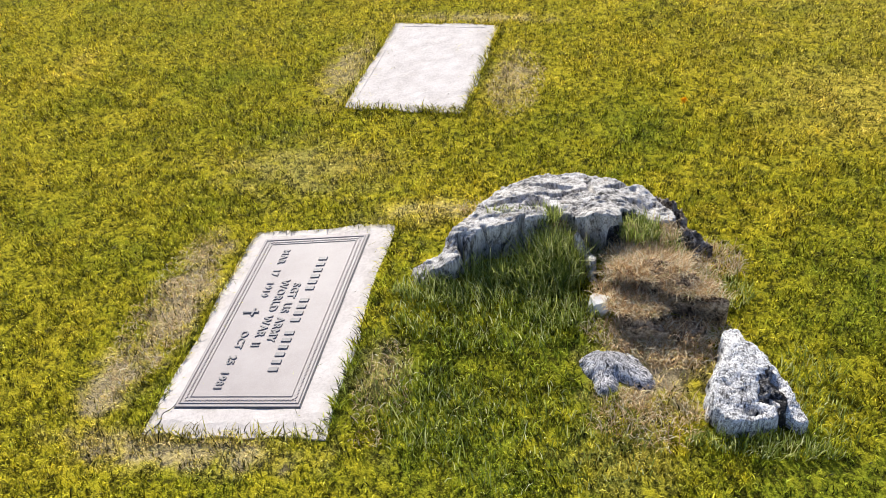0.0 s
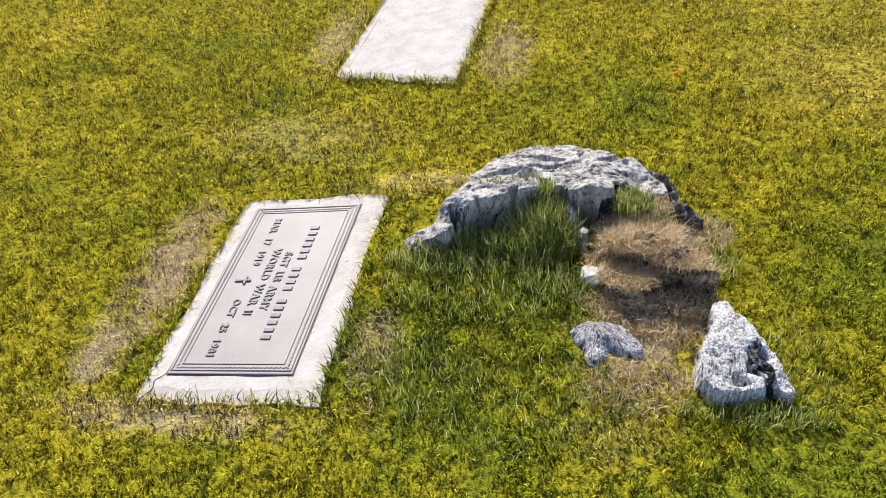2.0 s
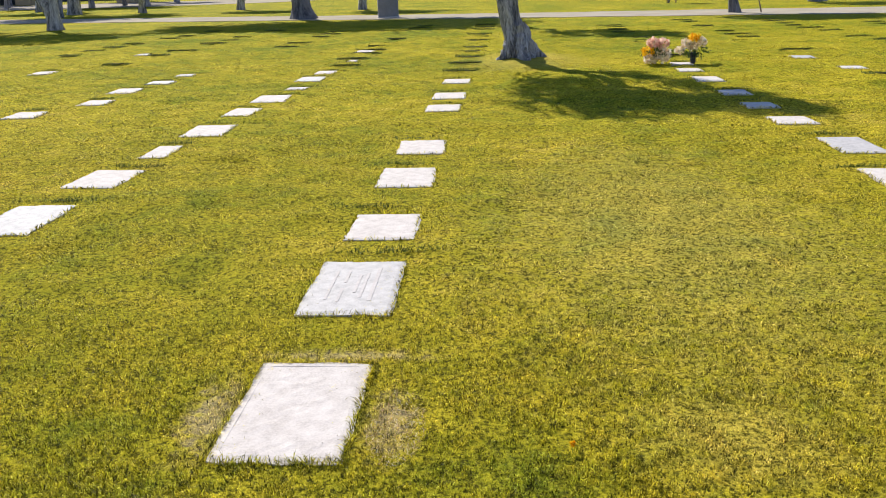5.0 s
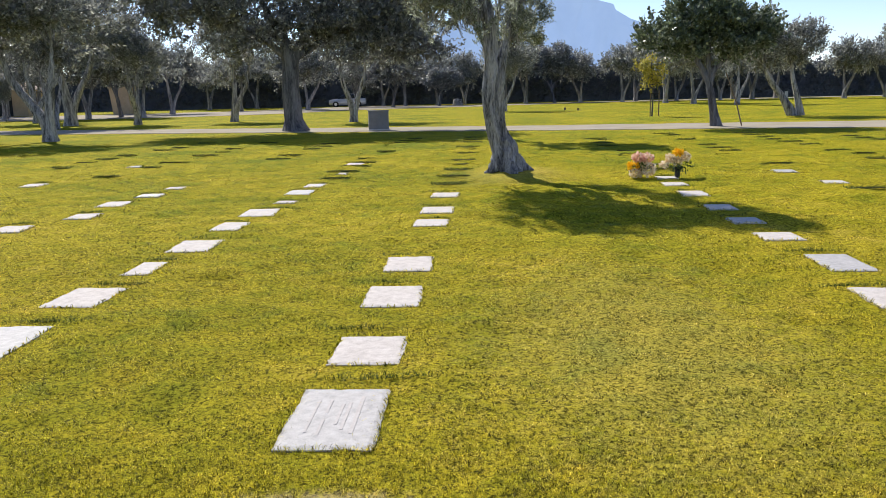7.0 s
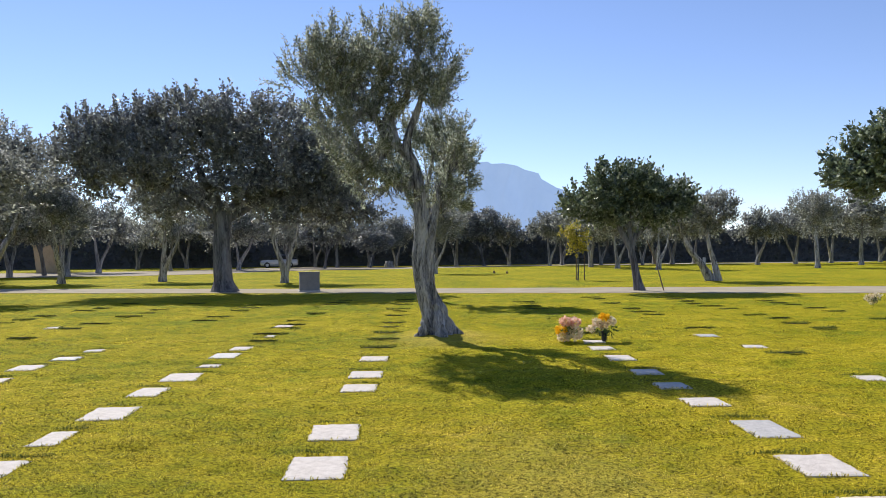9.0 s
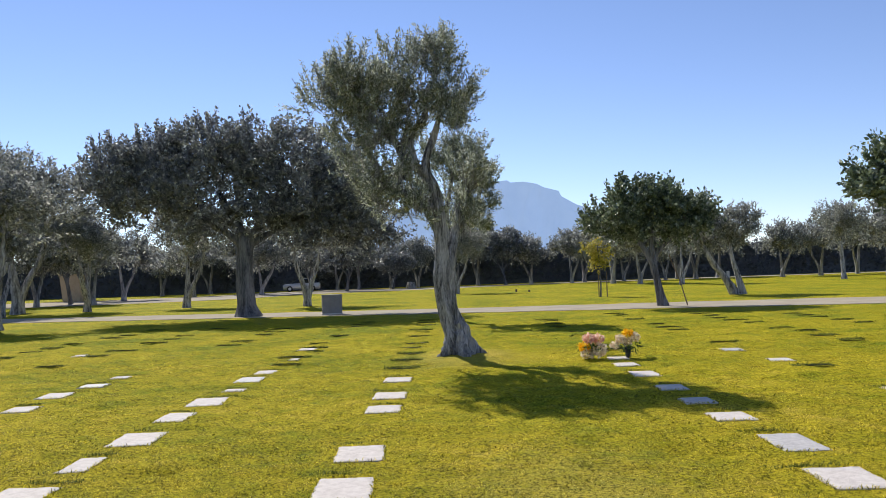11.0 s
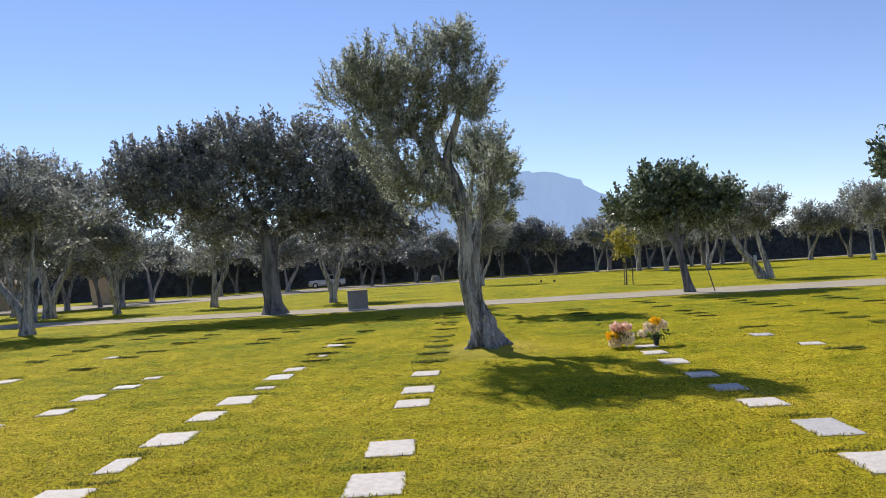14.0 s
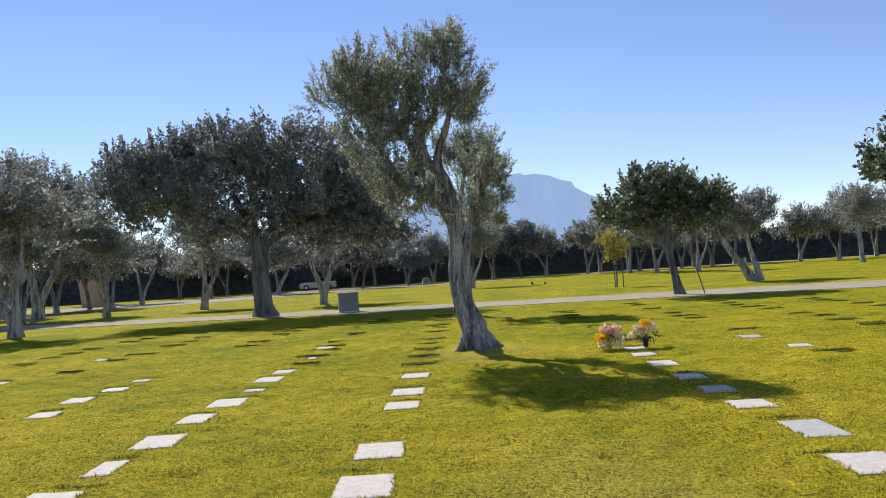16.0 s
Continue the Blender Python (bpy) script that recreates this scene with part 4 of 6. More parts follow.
# the marker with a cast plaque on a concrete base
def make_plaque():
    thing = base("veteran_marker", pose(-0.264, 1.856, 0, 0, -6.97, 0.15), "grey cast plaque with raised lettering on a white concrete base", "grave marker", "middle row of markers")
    foot = slab("concrete_base", *MARKER_PLAQUE, "rough white concrete base with ragged edges", "", MAT_CONCRETE, seed=77, rag=0.0045)
    for key in ("category", "group"):
        if key in foot:
            del foot[key]
    foot.parent = thing
    foot.matrix_basis = Matrix()
    z = TOP + 0.0005
    # text runs towards -y and stands up towards +x
    turn = pose(-0.011, 0.013, z, 0, 0, -90)
    plate = part("plaque", box_bm(0.628, 0.310, 0.007, 0.002, (0, 0, -0.003)), MAT_BRONZE, thing)
    plate.matrix_local = turn
    zt = 0.0042
    for sx, sy, x, y in ((0.612, 0.004, 0, 0.148), (0.612, 0.004, 0, -0.148), (0.004, 0.292, 0.304, 0), (0.004, 0.292, -0.304, 0)):
        part("outer_rim", box_bm(sx, sy, 0.0022, 0.0008, (x, y, zt), 1), MAT_BRONZE, plate)
    for sx, sy, x, y in ((0.572, 0.003, 0, 0.127), (0.572, 0.003, 0, -0.127), (0.003, 0.251, 0.2845, 0), (0.003, 0.251, -0.2845, 0)):
        part("inner_rim", box_bm(sx, sy, 0.0018, 0.0006, (x, y, zt), 1), MAT_BRONZE, plate)
    # leaf moulding between the rims: one mesh a side
    rng = random.Random(4)
    for side in range(4):
        bm = bmesh.new()
        long = side < 2
        n = 104 if long else 48
        for k in range(n):
            s = -1 + 2 * (k + 0.5) / n
            x, y = (s * 0.297, 0.1375 * (1 if side == 0 else -1)) if long else (0.2945 * (1 if side == 2 else -1), s * 0.134)
            m = Matrix.Translation((x, y, zt)) @ Matrix.Rotation(radians((40 if k % 2 else -40) + (0 if long else 90)), 4, "Z") @ Matrix.Diagonal((0.0085, 0.0032, 0.0026 + 0.0012 * rng.random(), 1))
            bmesh.ops.create_cube(bm, size=1.0, matrix=m)
        part("leaf_moulding", bm, MAT_BRONZE, plate)
    # the name is kept as plain bars, one for each letter
    x = -0.222
    for letters in (6, 4, 6):
        for k in range(letters):
            part("name_bar", box_bm(0.013, 0.025, 0.0028, 0.001, (x + 0.0123, 0.052, zt), 1), MAT_LETTER_SHADE, plate)
            x += 0.0245
        x += 0.022
    def text(body, size, x, y, gap=0.55):
        """A line of raised words, centred on x: each word a mesh."""
        words = []
        for body_word in body.split():
            cu = bpy.data.curves.new("lettering", "FONT")
            cu.body, cu.size, cu.extrude, cu.resolution_u = body_word, size, 0.0013, 3
            cu.offset, cu.space_character = 0.0006, 1.12
            tmp = new("lettering", cu)
            me = bpy.data.meshes.new_from_object(tmp)
            bpy.data.objects.remove(tmp)
            words.append((me, max(v.co.x for v in me.vertices)))
        at = x - (sum(w for _, w in words) + gap * size * (len(words) - 1)) / 2
        for me, w in words:
            ob = mesh_part("lettering", me, MAT_LETTER_SHADE, plate)
            ob.matrix_local = pose(at, y, zt + 0.0012)
            at += w + gap * size
    text("SGT US ARMY", 0.031, 0.0, 0.0)
    text("WORLD WAR II", 0.031, 0.0, -0.036)
    text("MAR 17 1919", 0.028, -0.158, -0.078, 0.8)
    text("OCT 25 1981", 0.028, 0.165, -0.078, 0.8)
    bm = box_bm(0.007, 0.044, 0.004, 0.001, (0, -0.082, zt), 1)
    part("cross", bm, MAT_LETTER_SHADE, plate)
    part("cross_bar", box_bm(0.028, 0.007, 0.0042, 0.001, (0, -0.075, zt), 1), MAT_LETTER_SHADE, plate)
    v, q = tube(spline([(-0.205, -0.375, 0), (-0.185, -0.345, 0), (-0.19, -0.32, 0), (-0.172, -0.30, 0), (-0.168, -0.27, 0)], 14) + (0, 0, TOP), np.full(14, 0.0016), 5)
    mesh_part("crack", mesh_from("crack", v, q), MAT_BRONZE_DARK, foot)
    # dark joint under the plate
    joint = part("joint", box_bm(0.633, 0.315, 0.0012, 0, (0, 0, 0), 1), MAT_BRONZE_DARK, thing)
    joint.matrix_local = pose(-0.011, 0.013, TOP + 0.0002, 0, 0, -90)


make_plaque()


# ---------------------------------------------------------------- weathered stump and its pieces
def cracks(nt, vec, scale, width, low=(0.20, 0.18, 0.17)):
    """Dark hair lines between fibres."""
    n = noise_tex(nt, vec, scale * 0.55, 2.0, 0.5, 1.3)
    ridge = maths(nt, "ABSOLUTE", maths(nt, "SUBTRACT", n, 0.5))
    return ramp(nt, ridge, [(0.0, low), (width * 0.22, (0.80, 0.79, 0.78)), (width * 0.5, (1.0, 1.0, 1.0))])


def bent(nt, vec, scale, amount):
    n = node(nt, "ShaderNodeTexNoise", Scale=scale, Detail=3.0)
    nt.links.new(vec, n.inputs["Vector"])
    s = nt.nodes.new("ShaderNodeVectorMath")
    s.operation = "MULTIPLY_ADD"
    nt.links.new(n.outputs["Color"], s.inputs[0])
    s.inputs[1].default_value = (amount, amount, amount)
    nt.links.new(vec, s.inputs[2])
    return s.outputs[0]


def make_wood():
    m, nt, b = material("weathered_wood", 0.85)
    co = object_coords(nt)
    st = nt.nodes.new("ShaderNodeMapping")
    st.inputs["Scale"].default_value = (0.55, 0.75, 0.10)
    st.inputs["Rotation"].default_value = (0.0, 0.15, 0.25)
    nt.links.new(co, st.inputs["Vector"])
    grain = noise_tex(nt, st.outputs[0], 150.0, 5.0, 0.7, 0.8)
    fibre = noise_tex(nt, st.outputs[0], 48.0, 4.0, 0.6, 1.2)
    broad = noise_tex(nt, co, 11.0, 5.0, 0.65)
    f = maths(nt, "ADD", maths(nt, "MULTIPLY", grain, 0.42), maths(nt, "ADD", maths(nt, "MULTIPLY", fibre, 0.33), maths(nt, "MULTIPLY", broad, 0.25)))
    col = ramp(nt, f, [(0.38, (0.022, 0.02, 0.018)), (0.43, (0.15, 0.14, 0.13)), (0.475, (0.42, 0.395, 0.36)), (0.57, (0.70, 0.665, 0.615))])
    col = mix(nt, 1.0, col, cracks(nt, bent(nt, st.outputs[0], 14.0, 0.09), 320.0, 0.11), "MULTIPLY")
    col = mix(nt, 1.0, col, ramp(nt, noise_tex(nt, co, 30.0, 5.0, 0.7), [(0.36, (0.62, 0.58, 0.53)), (0.45, (1.0, 1.0, 1.0))]), "MULTIPLY")
    nt.links.new(col, b.inputs["Base Color"])
    b.inputs["Specular IOR Level"].default_value = 0.2
    bump(nt, b, f, 0.8, 0.007)
    return m


def make_white_wood():
    m, nt, b = material("bleached_wood", 0.85)
    co = object_coords(nt)
    st = nt.nodes.new("ShaderNodeMapping")
    st.inputs["Scale"].default_value = (1.0, 0.35, 0.2)
    nt.links.new(co, st.inputs["Vector"])
    grain = noise_tex(nt, st.outputs[0], 110.0, 6.0, 0.75, 1.0)
    broad = noise_tex(nt, co, 14.0, 4.0, 0.6)
    f = maths(nt, "ADD", maths(nt, "MULTIPLY", grain, 0.65), maths(nt, "MULTIPLY", broad, 0.35))
    white = ramp(nt, f, [(0.385, (0.03, 0.027, 0.027)), (0.42, (0.38, 0.36, 0.34)), (0.46, (0.78, 0.76, 0.73)), (0.56, (0.92, 0.90, 0.87))])
    white = mix(nt, 1.0, white, cracks(nt, bent(nt, co, 30.0, 0.05), 210.0, 0.27, (0.03, 0.027, 0.027)), "MULTIPLY")
    nt.links.new(white, b.inputs["Base Color"])
    b.inputs["Specular IOR Level"].default_value = 0.2
    bump(nt, b, f, 0.8, 0.005)
    return m


MAT_WOOD = make_wood()
MAT_WHITE_WOOD = make_white_wood()


def bump_field(X, Y, chains, tops, hollows, seed, warp=0.012, grain=0.006, freq=1.0, lumps=1.5, edge=0.22):
    """Heights of a lump: its outline is a union of capsules (x, y, radius), its top runs smoothly between the given heights, less its hollows, with fibrous relief."""
    WX, WY, G, B = np.zeros_like(X), np.zeros_like(X), np.zeros_like(X), np.zeros_like(X)
    for i in np.ndindex(X.shape):
        p = Vector((X[i] * 14 * freq, Y[i] * 14 * freq, seed))
        WX[i] = noise.noise(p) + 0.5 * noise.noise(p * 2.7) + 0.3 * noise.noise(p * 6)
        WY[i] = noise.noise(p + Vector((9, 4, 2))) + 0.5 * noise.noise(p * 2.9) + 0.3 * noise.noise(p * 6.3)
        a = noise.noise(Vector((X[i] * 30 * freq + 1.2 * WX[i], Y[i] * 62 * freq + 1.2 * WY[i], seed + 3)))
        c = noise.noise(Vector((X[i] * 90 * freq + WX[i], Y[i] * 150 * freq, seed + 5)))
        G[i] = (0.35 - abs(a)) * 1.7 + 0.5 * c
        B[i] = noise.noise(Vector((X[i] * 17 * freq, Y[i] * 22 * freq, seed + 8)))
    x, y = X + warp * WX, Y + warp * WY
    d = np.full(X.shape, 9.0)
    for chain in chains:
        for (ax, ay, ar), (bx, by, br) in zip(chain, chain[1:]):
            dx, dy = bx - ax, by - ay
            t = np.clip(((x - ax) * dx + (y - ay) * dy) / (dx * dx + dy * dy), 0, 1)
            d = np.minimum(d, np.hypot(x - ax - t * dx, y - ay - t * dy) / (ar + t * (br - ar)))
    num, den = np.zeros_like(X), np.zeros_like(X)
    for tx, ty, tz in tops:
        w = 1 / (np.hypot(X - tx, Y - ty) + 0.012) ** 3
        num, den = num + w * tz, den + w
    h = num / den
    k = np.clip((1.08 - d) / edge, 0, 1)
    Z = -0.05 + (h + 0.05) * (k * (2 - k)) ** 0.8
    for cx, cy, rx, ry, turn, hh, steep in hollows:
        c, s = math.cos(radians(turn)), math.sin(radians(turn))
        u, v = (x - cx) * c + (y - cy) * s, -(x - cx) * s + (y - cy) * c
        q = np.clip((1.1 - np.sqrt((u / rx) ** 2 + (v / ry) ** 2)) / steep, 0, 1)
        q = q * q * (3 - 2 * q)
        Z = np.minimum(Z, Z * (1 - q) + hh * q)
    return Z + (grain * G + lumps * grain * B) * np.clip((Z + 0.01) / 0.06, 0, 1)


def lump(name, x0, x1, y0, y1, step, chains, tops, hollows, seed, mat, parent=None, label="", lean=0.0, **kw):
    """A lump on a fine grid; lean: how far its upper part hangs towards -y."""
    xs, ys = np.arange(x0, x1, step), np.arange(y0, y1, step)
    X, Y = np.meshgrid(xs, ys, indexing="ij")
    Z = bump_field(X, Y, chains, tops, hollows, seed, **kw)
    Y = Y - lean * np.clip(Z, 0, None)
    nx, ny = X.shape
    i, j = np.meshgrid(np.arange(nx - 1), np.arange(ny - 1), indexing="ij")
    q = np.stack([i * ny + j, (i + 1) * ny + j, (i + 1) * ny + j + 1, i * ny + j + 1], -1).reshape(-1, 4)
    keep = Z.ravel()[q].max(1) > -0.012
    return mesh_part(name, mesh_from(name, np.stack([X, Y, Z], -1), q[keep], smooth=True), mat, parent, label)


def make_radial_wood():
    """Grey wood whose grain runs out from a heart."""
    m, nt, b = material("radial_wood", 0.85)
    sep = nt.nodes.new("ShaderNodeSeparateXYZ")
    off = nt.nodes.new("ShaderNodeVectorMath")
    off.operation = "SUBTRACT"
    nt.links.new(bent(nt, object_coords(nt), 22.0, 0.035), off.inputs[0])
    off.inputs[1].default_value = (0.548, 1.80, 0.02)
    nt.links.new(off.outputs[0], sep.inputs[0])
    ang = maths(nt, "ARCTAN2", sep.outputs["Y"], sep.outputs["X"])
    ln = nt.nodes.new("ShaderNodeVectorMath")
    ln.operation = "LENGTH"
    nt.links.new(off.outputs[0], ln.inputs[0])
    com = nt.nodes.new("ShaderNodeCombineXYZ")
    nt.links.new(maths(nt, "MULTIPLY", ang, 8.0), com.inputs[0])
    nt.links.new(maths(nt, "MULTIPLY", ln.outputs["Value"], 40.0), com.inputs[1])
    f = noise_tex(nt, com.outputs[0], 2.2, 4.0, 0.65, 0.5)
    lines = cracks(nt, bent(nt, object_coords(nt), 30.0, 0.05), 200.0, 0.24, (0.05, 0.045, 0.045))
    nt.links.new(mix(nt, 1.0, lines, ramp(nt, f, [(0.39, (0.03, 0.028, 0.03)), (0.44, (0.30, 0.29, 0.29)), (0.49, (0.64, 0.61, 0.59)), (0.62, (0.80, 0.77, 0.75))]), "MULTIPLY"), b.inputs["Base Color"])
    bump(nt, b, f, 0.8, 0.006)
    return m


MAT_RADIAL = make_radial_wood()
MAT_THATCH = speckled("thatch_soil", [(0.38, (0.05, 0.033, 0.02)), (0.5, (0.36, 0.25, 0.145)), (0.62, (0.70, 0.54, 0.36))], 40.0, 0.95, 0.8, 0.01, 4.0, 0.1)
MAT_CHIP = speckled("chip_wood", [(0.33, (0.40, 0.37, 0.34)), (0.42, (0.80, 0.77, 0.72)), (0.65, (0.90, 0.87, 0.83))], 45.0, 0.85, 0.6, 0.008)
MAT_HOLLOW_DARK = speckled("hollow_dark", [(0.38, (0.012, 0.011, 0.012)), (0.52, (0.055, 0.052, 0.052)), (0.60, (0.34, 0.33, 0.32))], 60.0, 0.95, 0.9, 0.01, 3.0, 0.1)
MAT_CRUMB = speckled("crumbled_wood", [(0.36, (0.02, 0.016, 0.013)), (0.48, (0.16, 0.13, 0.105)), (0.58, (0.42, 0.37, 0.32)), (0.7, (0.66, 0.62, 0.57))], 55.0, 0.95, 0.9, 0.01, 3.0, 0.1)
stump = base("tree_stump", Matrix(), "old weathered grey tree stump, hollow and overgrown with grass", "stump")
lump("stump_wood", -0.04, 0.90, 1.92, 2.56, 0.004, [
    [(0.062, 2.010, 0.024), (0.128, 2.040, 0.036), (0.185, 2.145, 0.042), (0.250, 2.178, 0.050), (0.335, 2.200, 0.040)],
    [(0.290, 2.315, 0.080), (0.420, 2.335, 0.100), (0.560, 2.300, 0.085), (0.640, 2.250, 0.055)],
    [(0.240, 2.225, 0.060), (0.330, 2.300, 0.080)],
    [(0.420, 2.260, 0.060), (0.465, 2.200, 0.035), (0.512, 2.190, 0.036)], [(0.500, 2.275, 0.070), (0.515, 2.21, 0.045)],
    [(0.455, 2.120, 0.012), (0.478, 2.085, 0.018), (0.492, 2.060, 0.012)],
    [(0.030, 1.995, 0.014), (0.075, 2.005, 0.024)],
], [(0.030, 1.995, 0.038), (0.068, 2.010, 0.070), (0.105, 2.030, 0.084), (0.140, 2.035, 0.108), (0.200, 2.138, 0.152), (0.300, 2.168, 0.160), (0.345, 2.178, 0.166), (0.280, 2.250, 0.142), (0.230, 2.375, 0.098), (0.410, 2.420, 0.120), (0.590, 2.350, 0.128), (0.650, 2.290, 0.112), (0.420, 2.215, 0.150), (0.505, 2.165, 0.192), (0.505, 2.265, 0.158), (0.400, 2.280, 0.140), (0.475, 2.085, 0.092)],
    [(0.265, 2.250, 0.080, 0.012, 25, 0.128, 0.9), (0.47, 2.34, 0.012, 0.07, 20, 0.118, 0.9), (0.36, 2.34, 0.07, 0.012, -20, 0.114, 0.9), (0.225, 2.098, 0.008, 0.045, 10, 0.062, 0.7), (0.305, 2.143, 0.010, 0.030, -15, 0.070, 0.7),
     (0.165, 2.075, 0.008, 0.035, 20, 0.060, 0.7), (0.56, 2.36, 0.06, 0.010, 35, 0.108, 0.9), (0.60, 2.28, 0.05, 0.011, -10, 0.10, 0.9), (0.33, 2.25, 0.04, 0.03, 0, 0.115, 0.9), (0.42, 2.30, 0.09, 0.007, 10, 0.122, 0.8)], 1.0, MAT_WOOD, stump, lean=0.33, grain=0.0075, lumps=0.8)
# a near-black face stands in front of the stump for its hollow's shade
lump("hollow_shade", 0.46, 0.62, 2.08, 2.26, 0.003, [[(0.512, 2.158, 0.012), (0.535, 2.152, 0.018), (0.560, 2.170, 0.016)], [(0.545, 2.17, 0.02), (0.565, 2.205, 0.03)]], [(0.512, 2.158, 0.160), (0.535, 2.152, 0.150), (0.560, 2.170, 0.130), (0.565, 2.21, 0.145)], [], 5.0, MAT_HOLLOW_DARK, stump, "dark face standing for the shade in the stump hollow", lean=0.25, edge=0.4, grain=0.003, freq=2.0)
lump("soil", 0.33, 0.76, 2.04, 2.32, 0.006, [[(0.395, 2.13, 0.040), (0.405, 2.19, 0.045)], [(0.590, 2.165, 0.050), (0.650, 2.14, 0.055), (0.68, 2.20, 0.03)]],
     [(0.40, 2.10, 0.07), (0.405, 2.19, 0.12), (0.59, 2.17, 0.125), (0.65, 2.15, 0.100), (0.63, 2.21, 0.13)], [], 2.0, MAT_THATCH, stump, "brown soil caught in the hollows", lean=0.2, edge=0.7, grain=0.012)
lump("crumbled_wood", 0.58, 0.90, 2.04, 2.40, 0.004, [[(0.655, 2.300, 0.040), (0.700, 2.225, 0.042), (0.735, 2.160, 0.034)], [(0.735, 2.21, 0.02), (0.79, 2.19, 0.014)]],
     [(0.655, 2.31, 0.105), (0.69, 2.26, 0.112), (0.705, 2.21, 0.090), (0.735, 2.155, 0.055), (0.79, 2.19, 0.030)], [(0.69, 2.215, 0.02, 0.012, 40, 0.03, 0.6), (0.72, 2.17, 0.012, 0.02, 0, 0.02, 0.6), (0.665, 2.27, 0.014, 0.03, 30, 0.06, 0.6)], 9.0, MAT_CRUMB, stump, "brown crumbling rotten edge of the stump", lean=0.2, warp=0.02, edge=0.5, grain=0.013, freq=2.2)
mound = base("thatch_mound", Matrix(), "brown mound of dead grass and soil beside the stump", "dead grass")
lump("mound_soil", 0.48, 0.86, 1.78, 2.12, 0.005, [[(0.560, 2.060, 0.040), (0.640, 2.035, 0.055), (0.715, 1.985, 0.042)], [(0.60, 1.90, 0.05), (0.72, 1.90, 0.04)], [(0.715, 1.985, 0.03), (0.785, 1.955, 0.018)]],
     [(0.56, 2.07, 0.105), (0.64, 2.05, 0.135), (0.715, 2.0, 0.125), (0.785, 1.975, 0.09), (0.60, 1.90, 0.055), (0.72, 1.90, 0.035), (0.68, 1.92, 0.030)], [(0.700, 1.945, 0.055, 0.022, -20, 0.012, 0.7)], 3.0, MAT_THATCH, mound, lean=0.36, edge=0.35, grain=0.012)
shard = base("wood_shard", Matrix(), "bleached white jagged shard of the old stump", "wood piece", "stump pieces")
lump("shard_wood", 0.68, 1.00, 1.54, 1.92, 0.0028, [
    [(0.808, 1.848, 0.024), (0.815, 1.775, 0.042), (0.805, 1.705, 0.058), (0.795, 1.655, 0.052)],
    [(0.830, 1.800, 0.034), (0.868, 1.740, 0.034), (0.900, 1.680, 0.032), (0.928, 1.640, 0.018)],
    [(0.795, 1.640, 0.042), (0.865, 1.640, 0.026)],
], [(0.808, 1.860, 0.066), (0.812, 1.800, 0.074), (0.800, 1.740, 0.070), (0.785, 1.680, 0.060), (0.770, 1.630, 0.050), (0.850, 1.770, 0.068), (0.885, 1.700, 0.052), (0.930, 1.640, 0.034), (0.840, 1.630, 0.044)],
    [(0.880, 1.700, 0.026, 0.050, 30, 0.030, 1.1), (0.835, 1.640, 0.016, 0.010, 0, 0.02, 0.6), (0.80, 1.76, 0.005, 0.03, -25, 0.075, 0.6), (0.785, 1.70, 0.004, 0.02, 35, 0.05, 0.6)], 4.0, MAT_WHITE_WOOD, shard, warp=0.007, grain=0.0034, freq=2.4, lumps=0.6, lean=0.1, edge=0.38)
lump("hollow_core", 0.81, 0.95, 1.63, 1.77, 0.0025, [[(0.845, 1.655, 0.014), (0.862, 1.692, 0.026), (0.868, 1.735, 0.018), (0.862, 1.760, 0.008)], [(0.875, 1.70, 0.020), (0.893, 1.672, 0.020), (0.897, 1.645, 0.010)]], [(0.865, 1.70, 0.055), (0.845, 1.655, 0.046), (0.893, 1.675, 0.050), (0.865, 1.75, 0.066)], [], 6.0, MAT_HOLLOW_DARK, shard, "dark fibrous patch in the shard hollow", warp=0.009, grain=0.006, freq=3.5, edge=0.7)
knob = base("root_remnant", Matrix(), "round grey weathered root remnant with radiating grain", "wood piece", "stump pieces")
lump("knob_wood", 0.42, 0.69, 1.62, 1.87, 0.003, [[(0.515, 1.765, 0.056), (0.565, 1.765, 0.066), (0.610, 1.735, 0.050)], [(0.535, 1.73, 0.045), (0.535, 1.70, 0.035)]], [(0.55, 1.775, 0.040), (0.48, 1.76, 0.034), (0.65, 1.73, 0.026), (0.55, 1.70, 0.022)], [], 7.0, MAT_RADIAL, knob, warp=0.009, grain=0.0028, freq=2.2, edge=0.9)
chip = base("wood_chip", Matrix(), "small bleached white chunk of wood", "wood piece", "stump pieces")
chunk = random.Random(5)
bm = bmesh.new()
for _ in range(22):
    a, k = chunk.uniform(0, 6.28), chunk.uniform(0.7, 1.0)
    bm.verts.new((0.515 + 0.036 * k * math.cos(a), 1.930 + 0.026 * k * math.sin(a), chunk.choice((0.0, 0.045, 0.058, 0.068)) + 0.012 * math.cos(a)))
hull = bmesh.ops.convex_hull(bm, input=bm.verts)
bmesh.ops.delete(bm, geom=[v for v in hull["geom_interior"] if isinstance(v, bmesh.types.BMVert)], context="VERTS")
part("chip_wood", bm, MAT_CHIP, chip)


